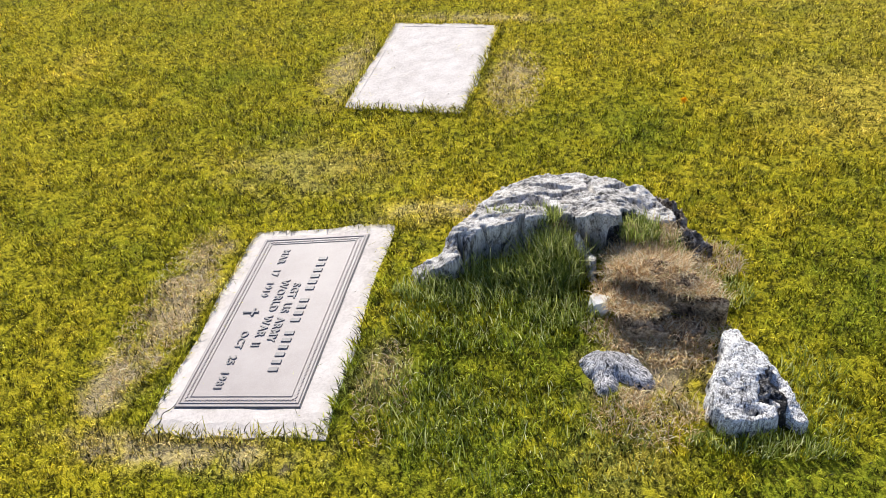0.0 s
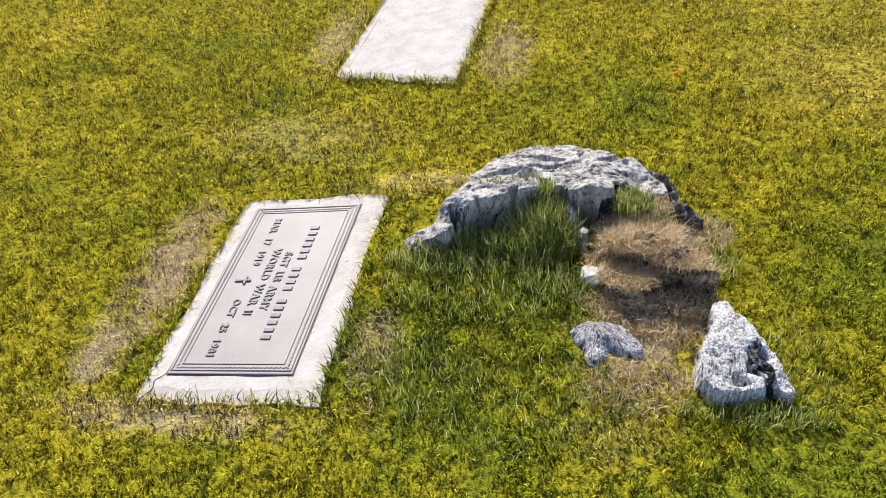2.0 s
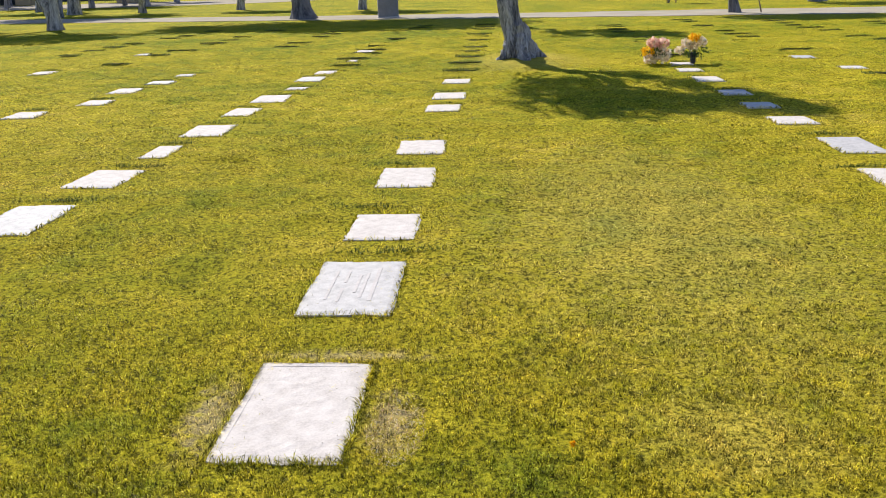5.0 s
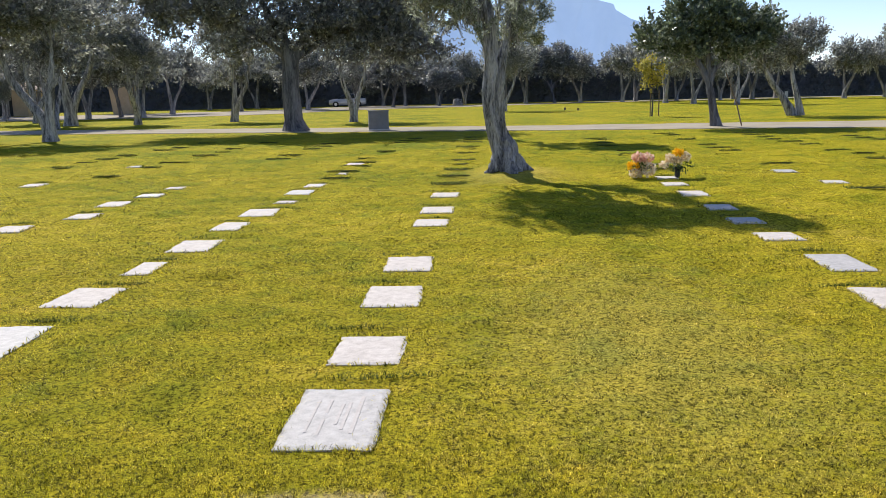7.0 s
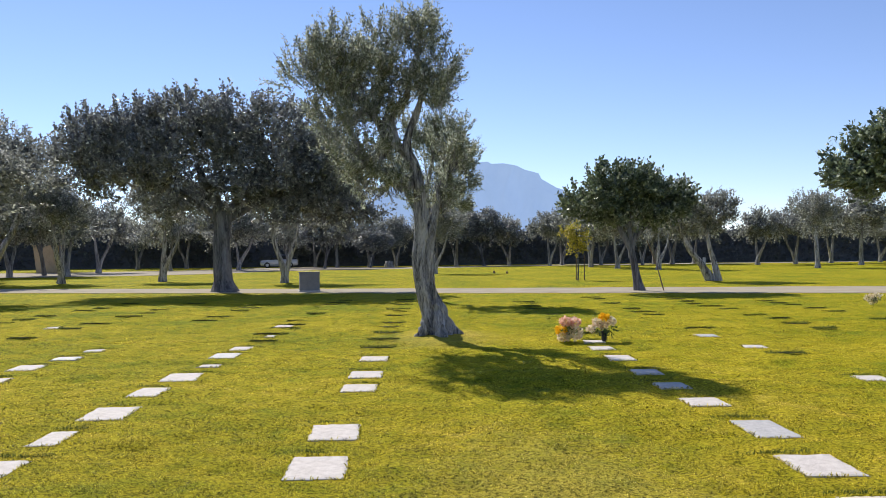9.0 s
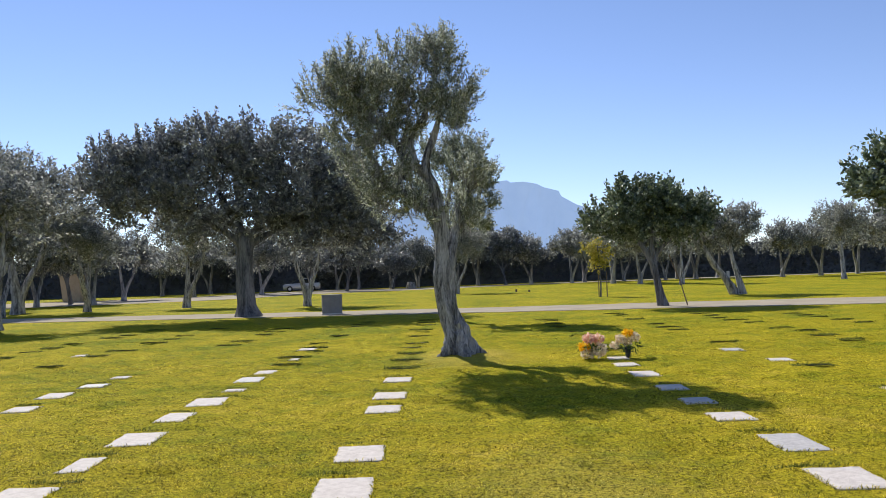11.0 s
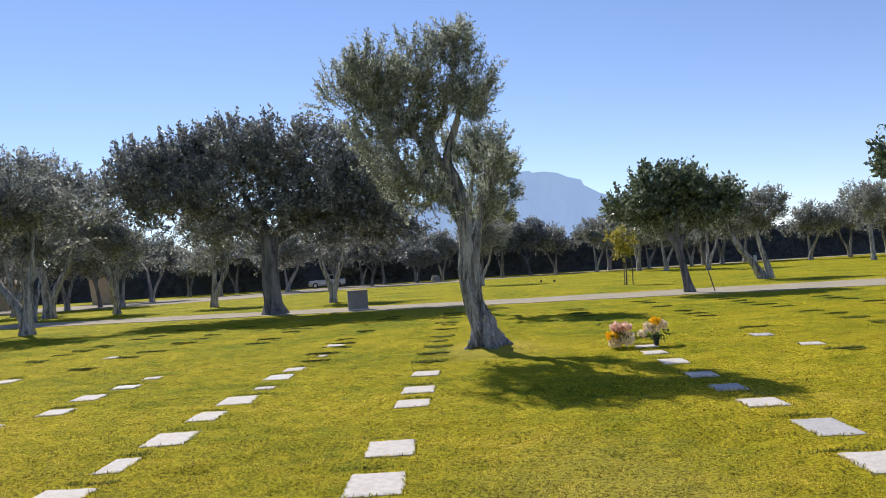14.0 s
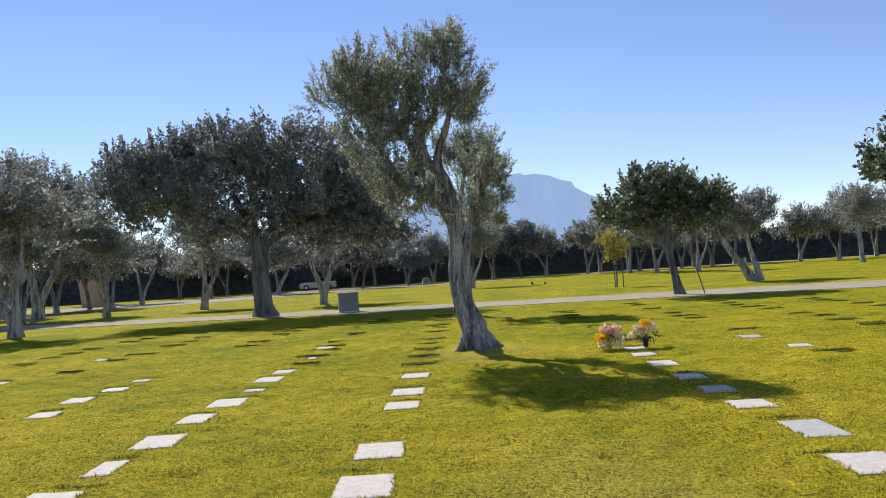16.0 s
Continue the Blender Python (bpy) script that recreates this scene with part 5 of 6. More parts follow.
# ---------------------------------------------------------------- utility box, car, flowers, small far things
MAT_BOX = speckled("box_paint", [(0.35, (0.19, 0.18, 0.165)), (0.65, (0.27, 0.255, 0.235))], 3.0, 0.8, 0.3, 0.004)
MAT_DARK = speckled("dark_rubber", [(0.35, (0.015, 0.015, 0.015)), (0.65, (0.03, 0.03, 0.03))], 5.0, 0.7)
MAT_CARPAINT, _nt, _b = material("silver_paint", 0.25)
_b.inputs["Base Color"].default_value = (0.62, 0.63, 0.65, 1)
_b.inputs["Metallic"].default_value = 0.3
MAT_CARGLASS, _nt, _b = material("car_glass", 0.05)
_b.inputs["Base Color"].default_value = (0.02, 0.025, 0.03, 1)
MAT_TAN = speckled("tan_stucco", [(0.35, (0.44, 0.34, 0.22)), (0.65, (0.58, 0.46, 0.31))], 2.0, 0.9, 0.4, 0.02)
MAT_ROOF = speckled("roof_tile", [(0.35, (0.16, 0.11, 0.09)), (0.65, (0.26, 0.19, 0.16))], 2.0, 0.85, 0.5, 0.03)
MAT_STAKE = speckled("stake_wood", [(0.35, (0.14, 0.10, 0.07)), (0.65, (0.24, 0.18, 0.12))], 8.0, 0.85)
MAT_WHITE_POST = speckled("white_post", [(0.35, (0.55, 0.53, 0.5)), (0.65, (0.7, 0.68, 0.65))], 6.0, 0.7)


def make_box(x, y, turn):
    thing = base("utility_box", pose(x, y, 0, 0, 0, turn), "grey square utility box standing beside the drive", "utility box")
    part("plinth", box_bm(0.86, 0.62, 0.06, 0.01), MAT_CONCRETE, thing)
    part("body", box_bm(0.80, 0.56, 0.70, 0.015, (0, 0, 0.06)), MAT_BOX, thing)
    part("lid", box_bm(0.84, 0.60, 0.05, 0.012, (0, 0, 0.762)), MAT_BOX, thing)


make_box(-2.56, 35.4, 8)


def make_car(x, y, turn):
    """A parked estate car: lofted body, glass house, four wheels."""
    car = base("parked_car", pose(x, y, 0.01, 0, 0, turn), "silver car parked on the far road", "car")
    def loft(sections, name, mat, parent, label=""):
        bm = bmesh.new()
        rings = []
        for sx, half, low, high, tuck in sections:
            prof = [(-half, low), (-half * 1.02, (low + high) / 2), (-half * tuck, high), (half * tuck, high), (half * 1.02, (low + high) / 2), (half, low)]
            rings.append([bm.verts.new((sx, py, pz)) for py, pz in prof])
        for a, b in zip(rings, rings[1:]):
            for k in range(6):
                bm.faces.new((a[k], a[(k + 1) % 6], b[(k + 1) % 6], b[k]))
        bm.faces.new(rings[0][::-1])
        bm.faces.new(rings[-1])
        bmesh.ops.recalc_face_normals(bm, faces=bm.faces[:])
        bmesh.ops.bevel(bm, geom=bm.edges[:], offset=0.03, segments=2, affect="EDGES")
        return part(name, bm, mat, parent, label, True)
    body = loft([(-2.05, 0.78, 0.35, 0.62, 0.9), (-1.95, 0.84, 0.25, 0.82, 0.92), (-1.0, 0.87, 0.22, 0.92, 0.93), (0.9, 0.87, 0.22, 0.95, 0.93), (1.95, 0.84, 0.25, 0.97, 0.92), (2.08, 0.78, 0.35, 0.8, 0.9)], "body", MAT_CARPAINT, car)
    loft([(-1.05, 0.78, 0.9, 0.94, 0.95), (-0.35, 0.76, 0.9, 1.40, 0.82), (1.1, 0.76, 0.9, 1.44, 0.82), (1.95, 0.76, 0.9, 1.02, 0.92)], "glass_house", MAT_CARGLASS, car, "dark tinted windows")
    part("roof", box_bm(1.5, 1.16, 0.05, 0.02, (0.4, 0, 1.42)), MAT_CARPAINT, car)
    for sx in (-1.28, 1.25):
        for sy in (-0.80, 0.80):
            bm = bmesh.new()
            bmesh.ops.create_cone(bm, cap_ends=True, segments=24, radius1=0.32, radius2=0.32, depth=0.20, matrix=Matrix.Translation((sx, sy, 0.32)) @ Matrix.Rotation(radians(90), 4, "X"))
            wheel = part("wheel", bm, MAT_DARK, car)
            bm = bmesh.new()
            bmesh.ops.create_cone(bm, cap_ends=True, segments=16, radius1=0.2, radius2=0.17, depth=0.215, matrix=Matrix.Translation((sx, sy, 0.32)) @ Matrix.Rotation(radians(90), 4, "X"))
            part("rim", bm, MAT_CARPAINT, wheel)


make_car(-11.3, 97.0, 4)


def petals(name, centre, n, size, spread, colours, parent, rng, seed, label=""):
    """A head of small petals round a centre."""
    m = leafy("petal_" + name + str(seed), colours, 0.7, 0.55, 0.2)
    o = np.asarray(centre) + unit(rng.normal(size=(n, 3))) * np.asarray(spread) * rng.uniform(0.5, 1, (n, 1))
    d = unit(o - np.asarray(centre) + (0, 0, 0.03) + rng.normal(size=(n, 3)) * 0.04)
    ln = size * rng.uniform(0.7, 1.3, n)
    v, q = kites(o, d, ln, ln * 0.8, rng)
    return mesh_part(name, mesh_from(name, v, q), m, parent, label)


PINK = [(0.0, (0.70, 0.36, 0.28)), (0.6, (0.85, 0.60, 0.48)), (1.0, (0.9, 0.76, 0.66))]
CREAM = [(0.0, (0.62, 0.48, 0.32)), (0.6, (0.85, 0.74, 0.56)), (1.0, (0.92, 0.88, 0.78))]
GOLD = [(0.0, (0.85, 0.42, 0.01)), (0.6, (0.95, 0.62, 0.02)), (1.0, (0.95, 0.75, 0.08))]
STEM = [(0.0, (0.03, 0.06, 0.015)), (1.0, (0.09, 0.14, 0.04))]


def bouquet(x, y, label, heads, seed, vase):
    rng = np.random.default_rng(seed)
    thing = base("flower_bouquet", pose(x, y, 0), label, "flowers", "grave flowers")
    if vase:
        bm = bmesh.new()
        bmesh.ops.create_cone(bm, cap_ends=True, segments=20, radius1=0.035, radius2=0.055, depth=0.18, matrix=Matrix.Translation((0, 0, 0.09)))
        bmesh.ops.bevel(bm, geom=[e for e in bm.edges if not e.is_manifold or e.calc_face_angle(0) > 1], offset=0.006, segments=2, affect="EDGES")
        part("vase", bm, MAT_DARK, thing, "dark narrow vase")
    pieces = []
    for c, *_ in heads:
        pieces.append(tube(spline([(0, 0, 0.0), (c[0] * 0.35, c[1] * 0.35, c[2] * 0.6), c], 6), np.full(6, 0.004), 4))
    v, q = joined(pieces)
    mesh_part("stems", mesh_from("stems", v, q), MAT_LONG, thing)
    o = rng.normal(size=(120, 3)) * (0.09, 0.09, 0.05) + (0, 0, 0.17)
    v, q = kites(np.abs(o) * (np.sign(o[:, :1]) * (1, 0, 0) + np.sign(o[:, 1:2]) * (0, 1, 0) + (0, 0, 1)), unit(rng.normal(size=(120, 3)) + (0, 0, 0.5)), np.full(120, 0.07), np.full(120, 0.025), rng)
    mesh_part("leaves", mesh_from("leaves", v, q), leafy("stem_leaf" + str(seed), STEM, 0.6), thing)
    for k, (c, n, spread, colours, nm) in enumerate(heads):
        petals(nm, c, n, 0.045, spread, colours, thing, rng, seed * 10 + k)


bouquet(3.62, 15.02, "pink, cream and orange flower bouquet on a grave", [((-0.14, 0, 0.20), 150, (0.09, 0.09, 0.08), GOLD, "orange_bloom"), ((-0.05, 0.0, 0.34), 220, (0.11, 0.1, 0.07), PINK, "pink_bloom"), ((0.10, 0, 0.33), 160, (0.09, 0.09, 0.07), PINK, "pink_bloom"), ((0.10, -0.03, 0.15), 240, (0.12, 0.11, 0.12), CREAM, "cream_bloom"), ((-0.10, -0.03, 0.08), 160, (0.10, 0.1, 0.07), CREAM, "cream_bloom")], 21, False)
bouquet(4.20, 14.92, "white and yellow flowers in a dark vase on a grave", [((0.0, 0, 0.42), 150, (0.08, 0.08, 0.05), GOLD, "yellow_bloom"), ((-0.13, 0, 0.32), 130, (0.08, 0.08, 0.06), CREAM, "cream_bloom"), ((0.12, 0, 0.34), 130, (0.07, 0.08, 0.07), CREAM, "cream_bloom"), ((-0.22, 0, 0.22), 90, (0.06, 0.06, 0.05), CREAM, "cream_bloom"), ((-0.02, -0.03, 0.28), 110, (0.07, 0.07, 0.06), CREAM, "cream_bloom")], 22, True)
bouquet(13.75, 22.9, "white flower bouquet on a distant grave", [((-0.1, 0, 0.22), 150, (0.13, 0.1, 0.09), CREAM, "white_bloom"), ((0.12, 0, 0.26), 150, (0.13, 0.1, 0.09), CREAM, "white_bloom"), ((0.0, 0, 0.12), 120, (0.12, 0.1, 0.08), CREAM, "white_bloom")], 23, False)

# far small things
rng = np.random.default_rng(31)
far_stump = base("cut_stump", pose(1.05, 97.5, 0), "short pale cut tree stump by the far road", "stump")
v, q = tube([(0, 0, -0.1), (0, 0, 0.3), (0.02, 0, 0.62), (0.02, 0, 0.68)], [0.62, 0.48, 0.42, 0.05], 14, 0.08, rng)
mesh_part("stump_wood", mesh_from("far_stump", v, q, smooth=False), MAT_OLIVE_BARK, far_stump)


def stakes(x, y, half, high, label):
    thing = base("tree_stakes", pose(x, y, 0), label, "tree stakes")
    for s in (-1, 1):
        bm = bmesh.new()
        bmesh.ops.create_cone(bm, cap_ends=True, segments=8, radius1=0.03, radius2=0.026, depth=high, matrix=Matrix.Translation((s * half, 0, high / 2 - 0.02)))
        part("stake", bm, MAT_STAKE, thing)
    part("tie", box_bm(half * 2, 0.02, 0.03, 0, (0, 0, high * 0.85), 1), MAT_DARK, thing)


stakes(11.0, 45.5, 0.22, 1.35, "two wooden stakes holding a young tree")
slant = base("prop_pole", pose(11.05, 32.6, 0), "thin dark pole leaning against a tree trunk", "pole")
v, q = tube([(0.18, 0, -0.05), (-0.05, 0.1, 0.9), (-0.42, 0.2, 1.95)], [0.025, 0.022, 0.02], 6)
mesh_part("pole", mesh_from("pole", v, q), MAT_STAKE, slant)
for x, y, h in ((34.3, 88.0, 0.8), (8.5, 62.0, 0.2), (9.3, 61.0, 0.16)):
    post = base("marker_post", pose(x, y, 0), "small pale post standing in the far lawn", "post", "posts")
    part("shaft", box_bm(0.3 if h > 0.5 else 0.13, 0.13, h, 0.02), MAT_WHITE_POST if h > 0.5 else MAT_STAKE, post)


def tan_block(x, y):
    thing = base("stucco_planter", pose(x, y, 0, 0, 0, -6), "tapered tan stucco block under the trees", "planter")
    bm = box_bm(1.7, 1.6, 2.45, 0.05)
    for vert in bm.verts:
        k = 1 + 0.16 * (vert.co.z / 2.5)
        vert.co.x, vert.co.y = vert.co.x * k - 0.1 * (vert.co.z / 2.5), vert.co.y * k
    part("block", bm, MAT_TAN, thing)
    part("cap", box_bm(2.05, 1.95, 0.12, 0.03, (-0.1, 0, 2.453)), MAT_TAN, thing)


tan_block(-30.7, 82.0)


def pavilion(x, y, turn):
    thing = base("garden_building", pose(x, y, 0, 0, 0, turn), "low brown building with sloping roof behind the trees", "building")
    part("wall", box_bm(11, 7, 2.5, 0.03), MAT_TAN, thing)
    bm = bmesh.new()
    a = [bm.verts.new(p) for p in ((-6, -4.2, 2.45), (6, -4.2, 2.45), (6, 4.2, 2.45), (-6, 4.2, 2.45), (-3.2, 0, 4.3), (3.2, 0, 4.3))]
    for f in ((0, 1, 5, 4), (1, 2, 5), (2, 3, 4, 5), (3, 0, 4), (3, 2, 1, 0)):
        bm.faces.new([a[k] for k in f])
    part("roof", bm, MAT_ROOF, thing)
    for k in range(3):
        part("door", box_bm(1.3, 0.06, 2.0, 0.01, (-3.5 + 3.5 * k, -3.53, 0.05), 1), MAT_DARK, thing)


pavilion(-46, 84, 12)


# ---------------------------------------------------------------- grass
def inside_stone(x, y, grow=0.0):
    hit = np.zeros(len(x), bool)
    for sx, sy, w, l, turn in STONES:
        c, s = math.cos(radians(turn)), math.sin(radians(turn))
        u, v = (x - sx) * c + (y - sy) * s, -(x - sx) * s + (y - sy) * c
        hit |= (np.abs(u) < w / 2 + grow) & (np.abs(v) < l / 2 + grow)
    return hit


def bare(x, y):
    """How worn the lawn is at places, 0 to 1."""
    k = np.zeros(len(x))
    ragged = 0.35 * np.sin(x * 23 + 3 * np.sin(y * 17)) * np.sin(y * 19 + 2 * np.sin(x * 29))
    for cx, cy, rx, ry, s in DRY:
        d = np.hypot((x - cx) / rx, (y - cy) / ry) + ragged
        k = np.maximum(k, s * np.clip(1.3 - d, 0, 1))
    return k


def blades(x, y, z, length, width, rng, lean=(0.3, 1.1), bend=0.6, toward=None):
    """Grass blades of two segments: a quad and a tip."""
    n = len(x)
    a = rng.uniform(0, 2 * np.pi, n) if toward is None else toward
    t = rng.uniform(*lean, n)
    out = np.stack([np.cos(a), np.sin(a), np.zeros(n)], -1)
    side = np.stack([-np.sin(a), np.cos(a), np.zeros(n)], -1)
    # a random twist turns the flat of the blade
    tw = rng.uniform(-1.2, 1.2, n)[:, None]
    side = side * np.cos(tw) + out * np.sin(tw)
    o = np.stack([x, y, z], -1)
    up = np.array([0, 0, 1.0])
    l, w = length[:, None], width[:, None]
    d1 = out * np.sin(t * (1 - bend * 0.5))[:, None] + up * np.cos(t * (1 - bend * 0.5))[:, None]
    d2 = out * np.sin(t * (1 + bend))[:, None] + up * np.cos(t * (1 + bend))[:, None]
    mid = o + d1 * l * 0.55
    tip = mid + d2 * l * 0.45
    tip[:, 2] = np.maximum(tip[:, 2], z + 0.004)
    v = np.stack([o - side * w / 2, o + side * w / 2, mid + side * w * 0.42, mid - side * w * 0.42, tip], 1).reshape(-1, 3)
    k = np.arange(n)[:, None] * 5
    return v, k + np.array([0, 1, 2, 3]), k + np.array([3, 2, 4])


def tufted(x, y, far):
    """Where the grass stands in tufts, 0 to 1; the tufts that count grow with the distance."""
    size = 0.035 if far < 5 else 0.065 if far < 10 else 0.11 if far < 20 else 0.2
    k = 0.6 * lattice(x, y, size, 11) + 0.4 * lattice(x, y, size * 2.3, 12)
    return np.clip((k - 0.32) / 0.36, 0, 1)


def sown(n, y0, y1, left, right, rng, worn=0.85, clump=0.5, fade=0.0):
    """Seats for blades on a wedge of the lawn that widens away from the near graves."""
    y = 0.4 + np.sqrt(rng.uniform((y0 - 0.4) ** 2, (y1 - 0.4) ** 2, n))
    x = 0.5 + (y - 0.4) * (rng.uniform(-left, right, n) + rng.normal(size=n) * 0.09 + rng.normal(size=n) ** 3 * 0.03)
    keep = rng.random(n) > worn * bare(x, y)
    if fade:
        keep &= rng.random(n) < (y1 - y) / fade
    keep &= rng.random(n) > clump * (1 - tufted(x, y, y1)) * 1.6
    keep &= ~inside_stone(x, y, -0.004)
    return x[keep], y[keep]


def grass_object(name, sets, mat, label):
    vs, qs, ts, at = [], [], [], 0
    for v, q, t in sets:
        vs.append(v), qs.append(q + at), ts.append(t + at)
        at += len(v)
    ob = mesh_part(name, mesh_from(name, np.vstack(vs), np.vstack(qs), np.vstack(ts)), mat)
    return tagged(ob, label, "grass", kind="stuff")


rng = np.random.default_rng(70)
sets = []
# thick turf round the near graves; within the stump's outline nothing grows but its tufts
x, y = sown(560000, 1.0, 4.5, 1.36, 0.74, rng, clump=0.45, fade=1.5)
on_wood = (np.hypot((x - 0.42) / 0.31, (y - 2.20) / 0.14) < 1) | (np.hypot((x - 0.2) / 0.13, (y - 2.04) / 0.06) < 1) | (np.hypot((x - 0.55) / 0.085, (y - 1.74) / 0.05) < 1) | (np.hypot((x - 0.82) / 0.09, (y - 1.69) / 0.08) < 1)
x, y = x[~on_wood], y[~on_wood]
tall = 1 + 0.45 * np.exp(-(((x - 0.45) / 0.5) ** 2 + ((y - 1.8) / 0.35) ** 2))
sets.append(blades(x, y, bank(x, y) + turf(x, y), rng.uniform(0.008, 0.020, len(x)) * tall * (0.7 + 0.6 * tufted(x, y, 4.5)), rng.uniform(0.0018, 0.0038, len(x)), rng, (0.2, 1.35)))
x, y = sown(320000, 3.3, 9.6, 0.74, 0.68, rng, clump=0.5, fade=2.5)
sets.append(blades(x, y, turf(x, y), rng.uniform(0.008, 0.018, len(x)) * (0.6 + 0.7 * tufted(x, y, 9)), rng.uniform(0.003, 0.0058, len(x)), rng, (0.6, 1.45)))
x, y = sown(190000, 7.6, 19.0, 0.66, 0.68, rng, clump=0.65, fade=4.0)
sets.append(blades(x, y, turf(x, y), rng.uniform(0.010, 0.022, len(x)) * (0.6 + 0.8 * tufted(x, y, 19)), rng.uniform(0.006, 0.011, len(x)), rng, (0.6, 1.45)))
x, y = sown(60000, 15.5, 31.0, 0.64, 0.66, rng, clump=0.9, fade=6.0)
sets.append(blades(x, y, turf(x, y), rng.uniform(0.012, 0.026, len(x)) * (0.6 + 0.8 * tufted(x, y, 31)), rng.uniform(0.010, 0.022, len(x)), rng, (0.4, 1.4)))
grass_object("lawn_grass", sets, MAT_BLADE, "short mown yellow-green grass blades")

# longer grass along the stones' edges and in front of the stump
sets, ridges = [], []
for sx, sy, w, l, turn in STONES:
    n = 1500 if sy < 3.6 else 700 if sy < 5 else 170
    s = rng.random(n) * 2 * (w + l)
    u = np.where(s < w, s - w / 2, np.where(s < w + l, w / 2, np.where(s < 2 * w + l, s - w - l - w / 2, -w / 2)))
    v = np.where(s < w, -l / 2, np.where(s < w + l, s - w - l / 2, np.where(s < 2 * w + l, l / 2, s - 2 * w - l - l / 2)))
    k = 1 + 0.012 / np.maximum(np.hypot(u, v), 0.1) * rng.uniform(-0.8, 2.2, n)
    u, v = u * k, v * k
    c, sn = math.cos(radians(turn)), math.sin(radians(turn))
    x, y = sx + u * c - v * sn, sy + u * sn + v * c
    a = np.arctan2(sy - y, sx - x) + rng.normal(size=n) * 1.3
    far = 1.0 if sy < 5 else 0.9
    sets.append(blades(x, y, bank(x, y), rng.uniform(0.02, 0.05, n) * far, rng.uniform(0.0018, 0.0035, n) * (1 if sy < 5 else 2.5), rng, (0.4, 1.2), 0.5, a))
for sx, sy, w, l, turn in STONES:
    if sy < 5:
        n = 170
        c, sn = math.cos(radians(turn)), math.sin(radians(turn))
        u, v = np.sign(rng.normal(size=n)) * (w / 2) * (1 - rng.random(n) ** 2.2 * 0.6), np.sign(rng.normal(size=n)) * (l / 2) * (1 - rng.random(n) ** 2.0 * 0.9)
        x, y = sx + u * c - v * sn, sy + u * sn + v * c
        sets.append(blades(x, y, bank(x, y) + TOP + 0.002, rng.uniform(0.008, 0.028, n), rng.uniform(0.001, 0.002, n), rng, (1.35, 1.5), 0.05))
for sx, sy, w, l, turn in STONES:
    if sy > 2.5 and rng.random() < 0.85:
        n = int(rng.uniform(110, 230) * (1 if sy < 9 else 0.6))
        off = rng.uniform(0.03, 0.14)
        u, v = rng.normal(size=n) * w * 0.36 + rng.normal() * 0.08, l / 2 + off + np.abs(rng.normal(size=n)) * 0.035
        c, sn = math.cos(radians(turn)), math.sin(radians(turn))
        ridges.append(blades(sx + u * c - v * sn, sy + u * sn + v * c, turf(sx + u, sy + v), rng.uniform(0.018, 0.05, n), rng.uniform(0.003, 0.006, n) * (1 if sy < 9 else 1.6), rng, (0.3, 1.2)))
grass_object("edge_grass", sets, MAT_BLADE, "uncut grass blades leaning over the stones' edges")

sets = []


def tuft(cx, cy, rx, ry, n, lo, hi, z=0.0, wide=(0.0014, 0.003), lean=(0.1, 0.75)):
    d, a = np.sqrt(rng.random(n)), rng.uniform(0, 2 * np.pi, n)
    x, y = cx + rx * d * np.cos(a), cy + ry * d * np.sin(a)
    return blades(x, y, z + (bank(x, y) + turf(x, y)) * (z < 0.05), rng.uniform(lo, hi, n), rng.uniform(*wide, n), rng, lean, 0.55)


sets += [tuft(0.40, 2.06, 0.09, 0.05, 1000, 0.06, 0.14), tuft(0.26, 2.02, 0.10, 0.03, 500, 0.04, 0.09), tuft(0.37, 2.02, 0.10, 0.05, 800, 0.04, 0.10), tuft(0.23, 1.965, 0.17, 0.035, 700, 0.02, 0.06), tuft(0.395, 2.09, 0.035, 0.05, 500, 0.04, 0.09, 0.08), tuft(0.10, 1.93, 0.10, 0.03, 350, 0.02, 0.05),
         tuft(0.37, 2.14, 0.04, 0.03, 220, 0.02, 0.05, 0.14), tuft(0.60, 2.12, 0.05, 0.045, 520, 0.02, 0.06, 0.12), tuft(0.65, 2.10, 0.06, 0.05, 420, 0.02, 0.06, 0.09), tuft(0.27, 2.15, 0.06, 0.012, 130, 0.015, 0.04, 0.14), tuft(0.85, 1.58, 0.15, 0.03, 500, 0.02, 0.045),
         tuft(0.98, 1.72, 0.08, 0.16, 400, 0.015, 0.038), tuft(0.42, 1.92, 0.09, 0.06, 600, 0.02, 0.06), tuft(0.15, 1.60, 0.15, 0.12, 600, 0.015, 0.04), tuft(0.36, 1.55, 0.3, 0.15, 900, 0.015, 0.036), tuft(0.22, 1.85, 0.22, 0.08, 900, 0.015, 0.04), tuft(0.80, 2.05, 0.08, 0.07, 400, 0.02, 0.05)]
grass_object("long_grass", sets, MAT_LONG, "long green grass growing against the old stump")

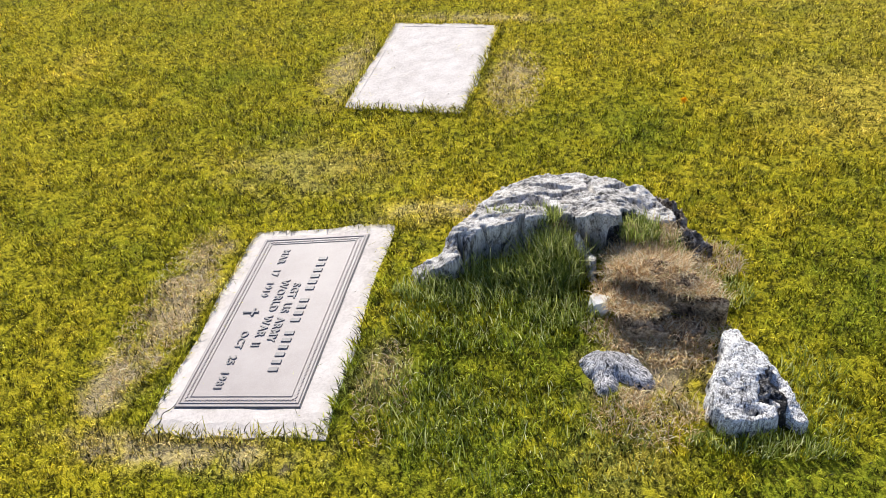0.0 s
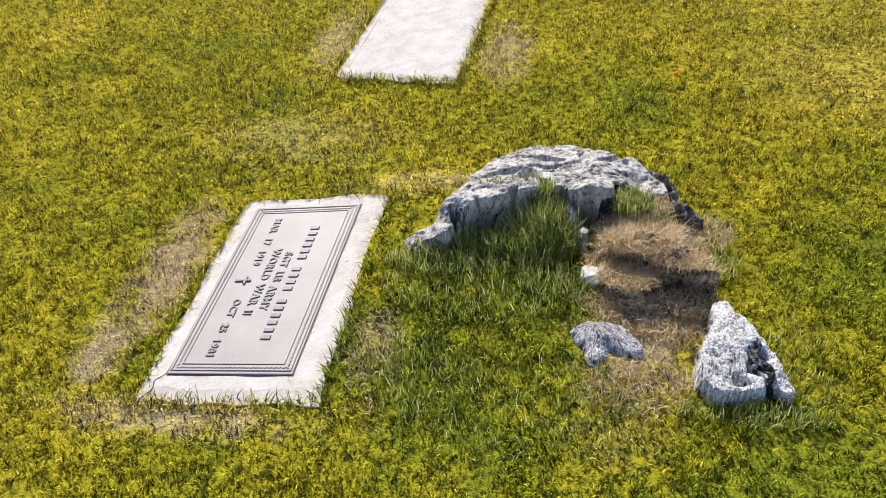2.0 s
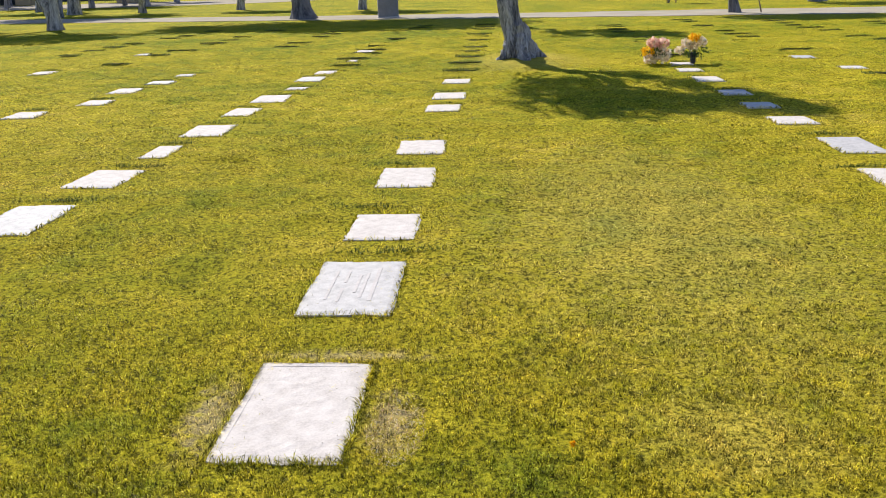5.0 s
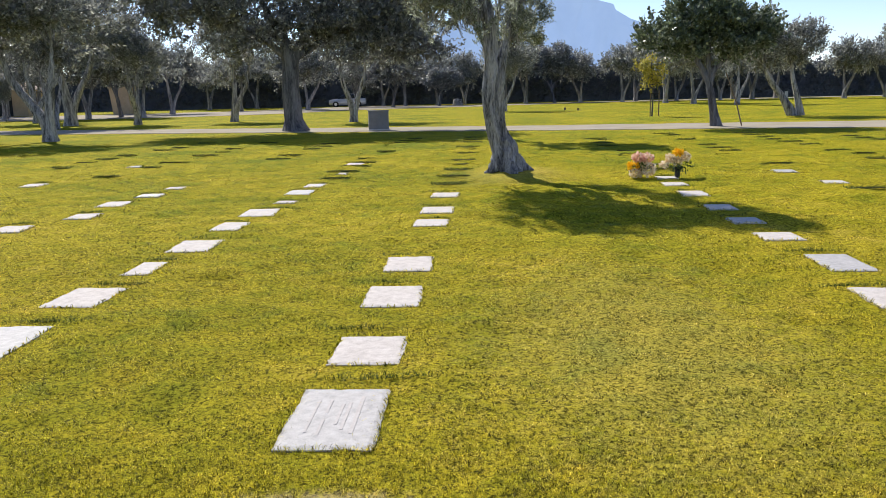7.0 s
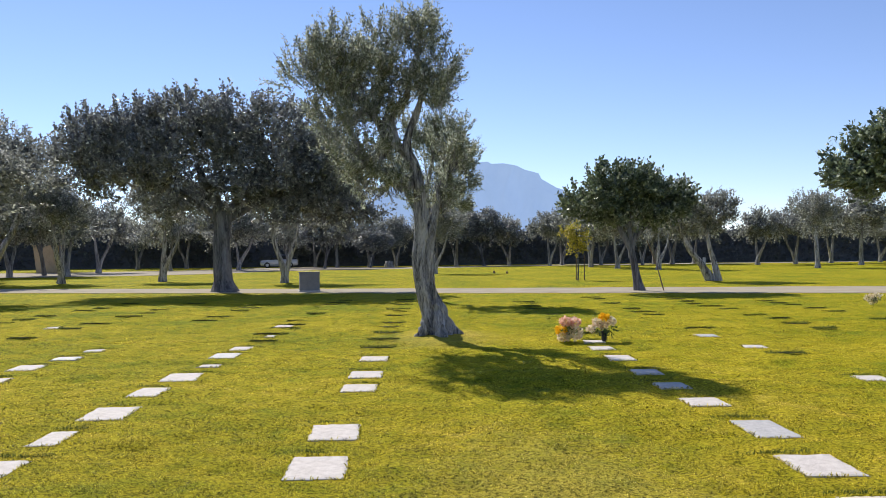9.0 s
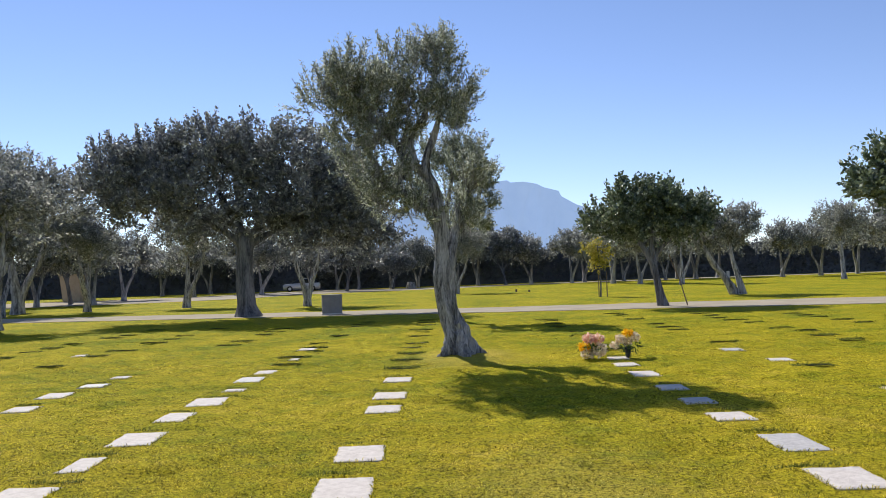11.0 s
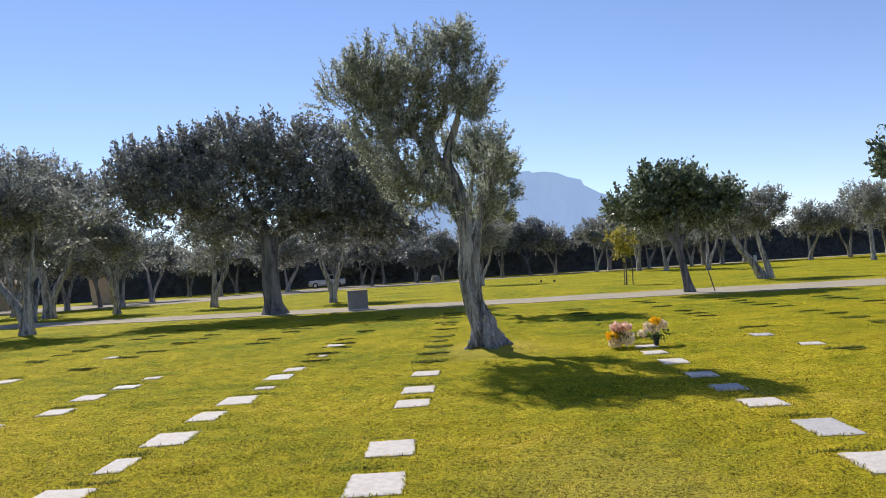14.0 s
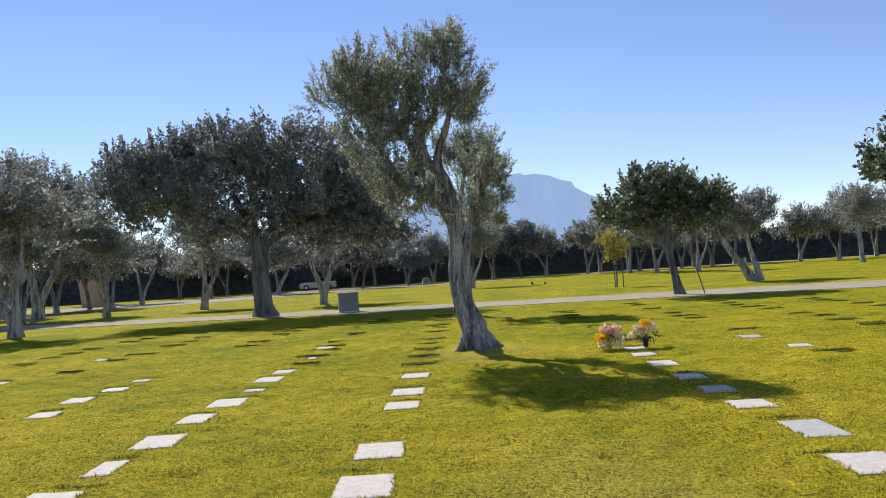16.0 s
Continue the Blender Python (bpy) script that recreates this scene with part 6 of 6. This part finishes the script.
# dry thatch among the pieces of the stump
sets = [tuft(0.58, 2.05, 0.06, 0.035, 700, 0.02, 0.06, 0.085, (0.001, 0.0025), (0.4, 1.6)), tuft(0.65, 2.03, 0.07, 0.03, 1200, 0.02, 0.06, 0.10, (0.001, 0.0025), (0.5, 1.7)), tuft(0.63, 1.93, 0.05, 0.03, 250, 0.03, 0.06, 0.05, (0.001, 0.0025), (0.3, 1.5)), tuft(0.76, 1.95, 0.05, 0.03, 300, 0.02, 0.05, 0.07, (0.001, 0.0025), (0.7, 1.7)),
        tuft(0.62, 1.99, 0.10, 0.03, 900, 0.02, 0.05, 0.085, (0.001, 0.0025), (0.6, 1.7)), tuft(0.60, 1.94, 0.08, 0.03, 700, 0.02, 0.05, 0.05, (0.001, 0.0025), (0.6, 1.6)), tuft(0.60, 1.86, 0.12, 0.05, 900, 0.015, 0.045, 0, (0.001, 0.002), (0.7, 1.5)), tuft(0.63, 1.66, 0.11, 0.06, 450, 0.015, 0.04, 0, (0.001, 0.002), (0.7, 1.5)), tuft(0.72, 2.09, 0.08, 0.06, 600, 0.02, 0.07, 0.01, (0.001, 0.002), (0.6, 1.5)), tuft(0.63, 2.13, 0.07, 0.05, 500, 0.02, 0.06, 0.11, (0.001, 0.002), (0.4, 1.5)),
        tuft(0.63, 2.05, 0.09, 0.05, 2600, 0.025, 0.075, 0.085, (0.001, 0.0026), (0.5, 1.9)), tuft(0.55, 1.97, 0.05, 0.05, 700, 0.02, 0.05, 0.03, (0.001, 0.0024), (0.5, 1.6)), tuft(0.74, 1.87, 0.08, 0.04, 450, 0.02, 0.05, 0.02, (0.001, 0.0024), (0.5, 1.6)), tuft(0.66, 1.84, 0.12, 0.07, 1400, 0.02, 0.05, 0, (0.001, 0.0024), (0.7, 1.5)),
        tuft(0.80, 2.17, 0.07, 0.06, 500, 0.02, 0.06, 0, (0.001, 0.0024), (0.5, 1.5)), tuft(0.62, 1.62, 0.12, 0.07, 420, 0.02, 0.045, 0, (0.001, 0.0024), (0.6, 1.5)), tuft(0.21, 2.32, 0.10, 0.06, 350, 0.02, 0.04, 0, (0.001, 0.0022), (0.6, 1.5)), tuft(0.05, 1.62, 0.06, 0.16, 400, 0.01, 0.03, 0, (0.001, 0.0022), (0.8, 1.5)),
        tuft(0.63, 1.985, 0.09, 0.04, 2200, 0.02, 0.06, 0.115, (0.001, 0.0026), (0.5, 1.9)), tuft(0.72, 1.945, 0.06, 0.025, 900, 0.02, 0.05, 0.10, (0.001, 0.0026), (0.6, 1.9)), tuft(0.60, 1.90, 0.07, 0.035, 1000, 0.02, 0.05, 0.045, (0.001, 0.0024), (0.6, 1.6)),
        tuft(-0.60, 1.90, 0.09, 0.32, 1300, 0.01, 0.03, 0, (0.001, 0.002), (0.9, 1.5)),
        tuft(0.18, 3.15, 0.10, 0.25, 700, 0.01, 0.03, 0, (0.001, 0.0025), (0.9, 1.5))]
grass_object("dry_thatch", sets, MAT_DRYGRASS, "tangled brown dry grass around the broken stump")

# sunken graves: dark patches stand for the shade under a lip of coarse grass
MAT_GRAVE_SHADE = speckled("grave_shade", [(0.35, (0.018, 0.022, 0.008)), (0.65, (0.07, 0.075, 0.025))], 6.0, 0.95, 0.6, 0.02)
MAT_SUNK = speckled("dirty_stone", [(0.35, (0.16, 0.15, 0.07)), (0.65, (0.42, 0.40, 0.26))], 9.0, 0.95, 0.6, 0.01)
sunk = np.random.default_rng(9)
lips = ridges[:]
for x0, slope, first in ((0.33, 0.052, 14.6), (-1.9, 0.065, 15.8), (-4.25, 0.07, 16.0), (-6.6, 0.08, 17.0), (-8.9, 0.085, 17.0), (4.1, 0.05, 16.3), (6.45, 0.06, 17.0), (8.8, 0.06, 15.5), (11.1, 0.06, 17.5), (6.40, 0.0, 12.9)):
    yy = first
    while yy < (first + 0.5 if slope == 0 else 28.5):
        xx = x0 + slope * (yy - 13.0) + sunk.normal() * 0.05
        if sunk.random() < 0.72 or slope == 0:
            w, l = sunk.uniform(0.34, 0.58), sunk.uniform(0.05, 0.13)
            n = 26
            ring = [(w / 2 * math.copysign(abs(math.cos(a)) ** 0.6, math.cos(a)) * sunk.uniform(0.6, 1.2), l / 2 * math.copysign(abs(math.sin(a)) ** 0.6, math.sin(a)) * sunk.uniform(0.45, 1.3)) for a in np.linspace(0, 2 * math.pi, n, endpoint=False)]
            bm = bmesh.new()
            mid = bm.verts.new((0, 0, 0.002))
            low = [bm.verts.new((px * 0.8, py * 0.8, 0.004)) for px, py in ring]
            rim = [bm.verts.new((px, py, 0.012)) for px, py in ring]
            for k in range(n):
                bm.faces.new((mid, low[k], low[(k + 1) % n]))
                bm.faces.new((low[k], rim[k], rim[(k + 1) % n], low[(k + 1) % n]))
            ob = part("sunken_grave", bm, MAT_SUNK if x0 == 0.33 and int(yy * 10) % 2 else MAT_GRAVE_SHADE)
            ob.matrix_world = pose(xx, yy, float(turf(xx, yy)) + 0.012, 0, 0, -3)
            tagged(ob, "sunken marker in coarse grass, mostly a painted patch of shade", "grave marker", "sunken graves")
            for py, hi in ((l / 2 + 0.03, 0.06), (0.1 * l, 0.03), (-l / 2, 0.03)):
                k = 150 if py > 0 else 70
                lips.append(blades(xx + sunk.uniform(-w * 0.62, w * 0.62, k), yy + py + sunk.normal(size=k) * 0.07, np.full(k, 0.004), sunk.uniform(0.4 * hi, hi, k), sunk.uniform(0.006, 0.012, k), sunk, (0.3, 1.2), 0.5))
        yy += sunk.uniform(0.95, 1.35)
grass_object("shaded_coarse_grass", lips, MAT_COARSE_SHADED, "coarse grass around the graves, coloured dark for its shaded side")

# one dandelion in the lawn
weed = base("dandelion", pose(0.752, 2.976, 0), "single yellow dandelion flower in the lawn", "flower")
v, q = tube([(0, 0, 0), (0, 0, 0.03)], [0.0015, 0.0012], 5)
mesh_part("stem", mesh_from("weed_stem", v, q), MAT_LONG, weed)
petals("bloom", (0, 0, 0.03), 60, 0.011, (0.006, 0.006, 0.003), GOLD, weed, np.random.default_rng(2), 99)
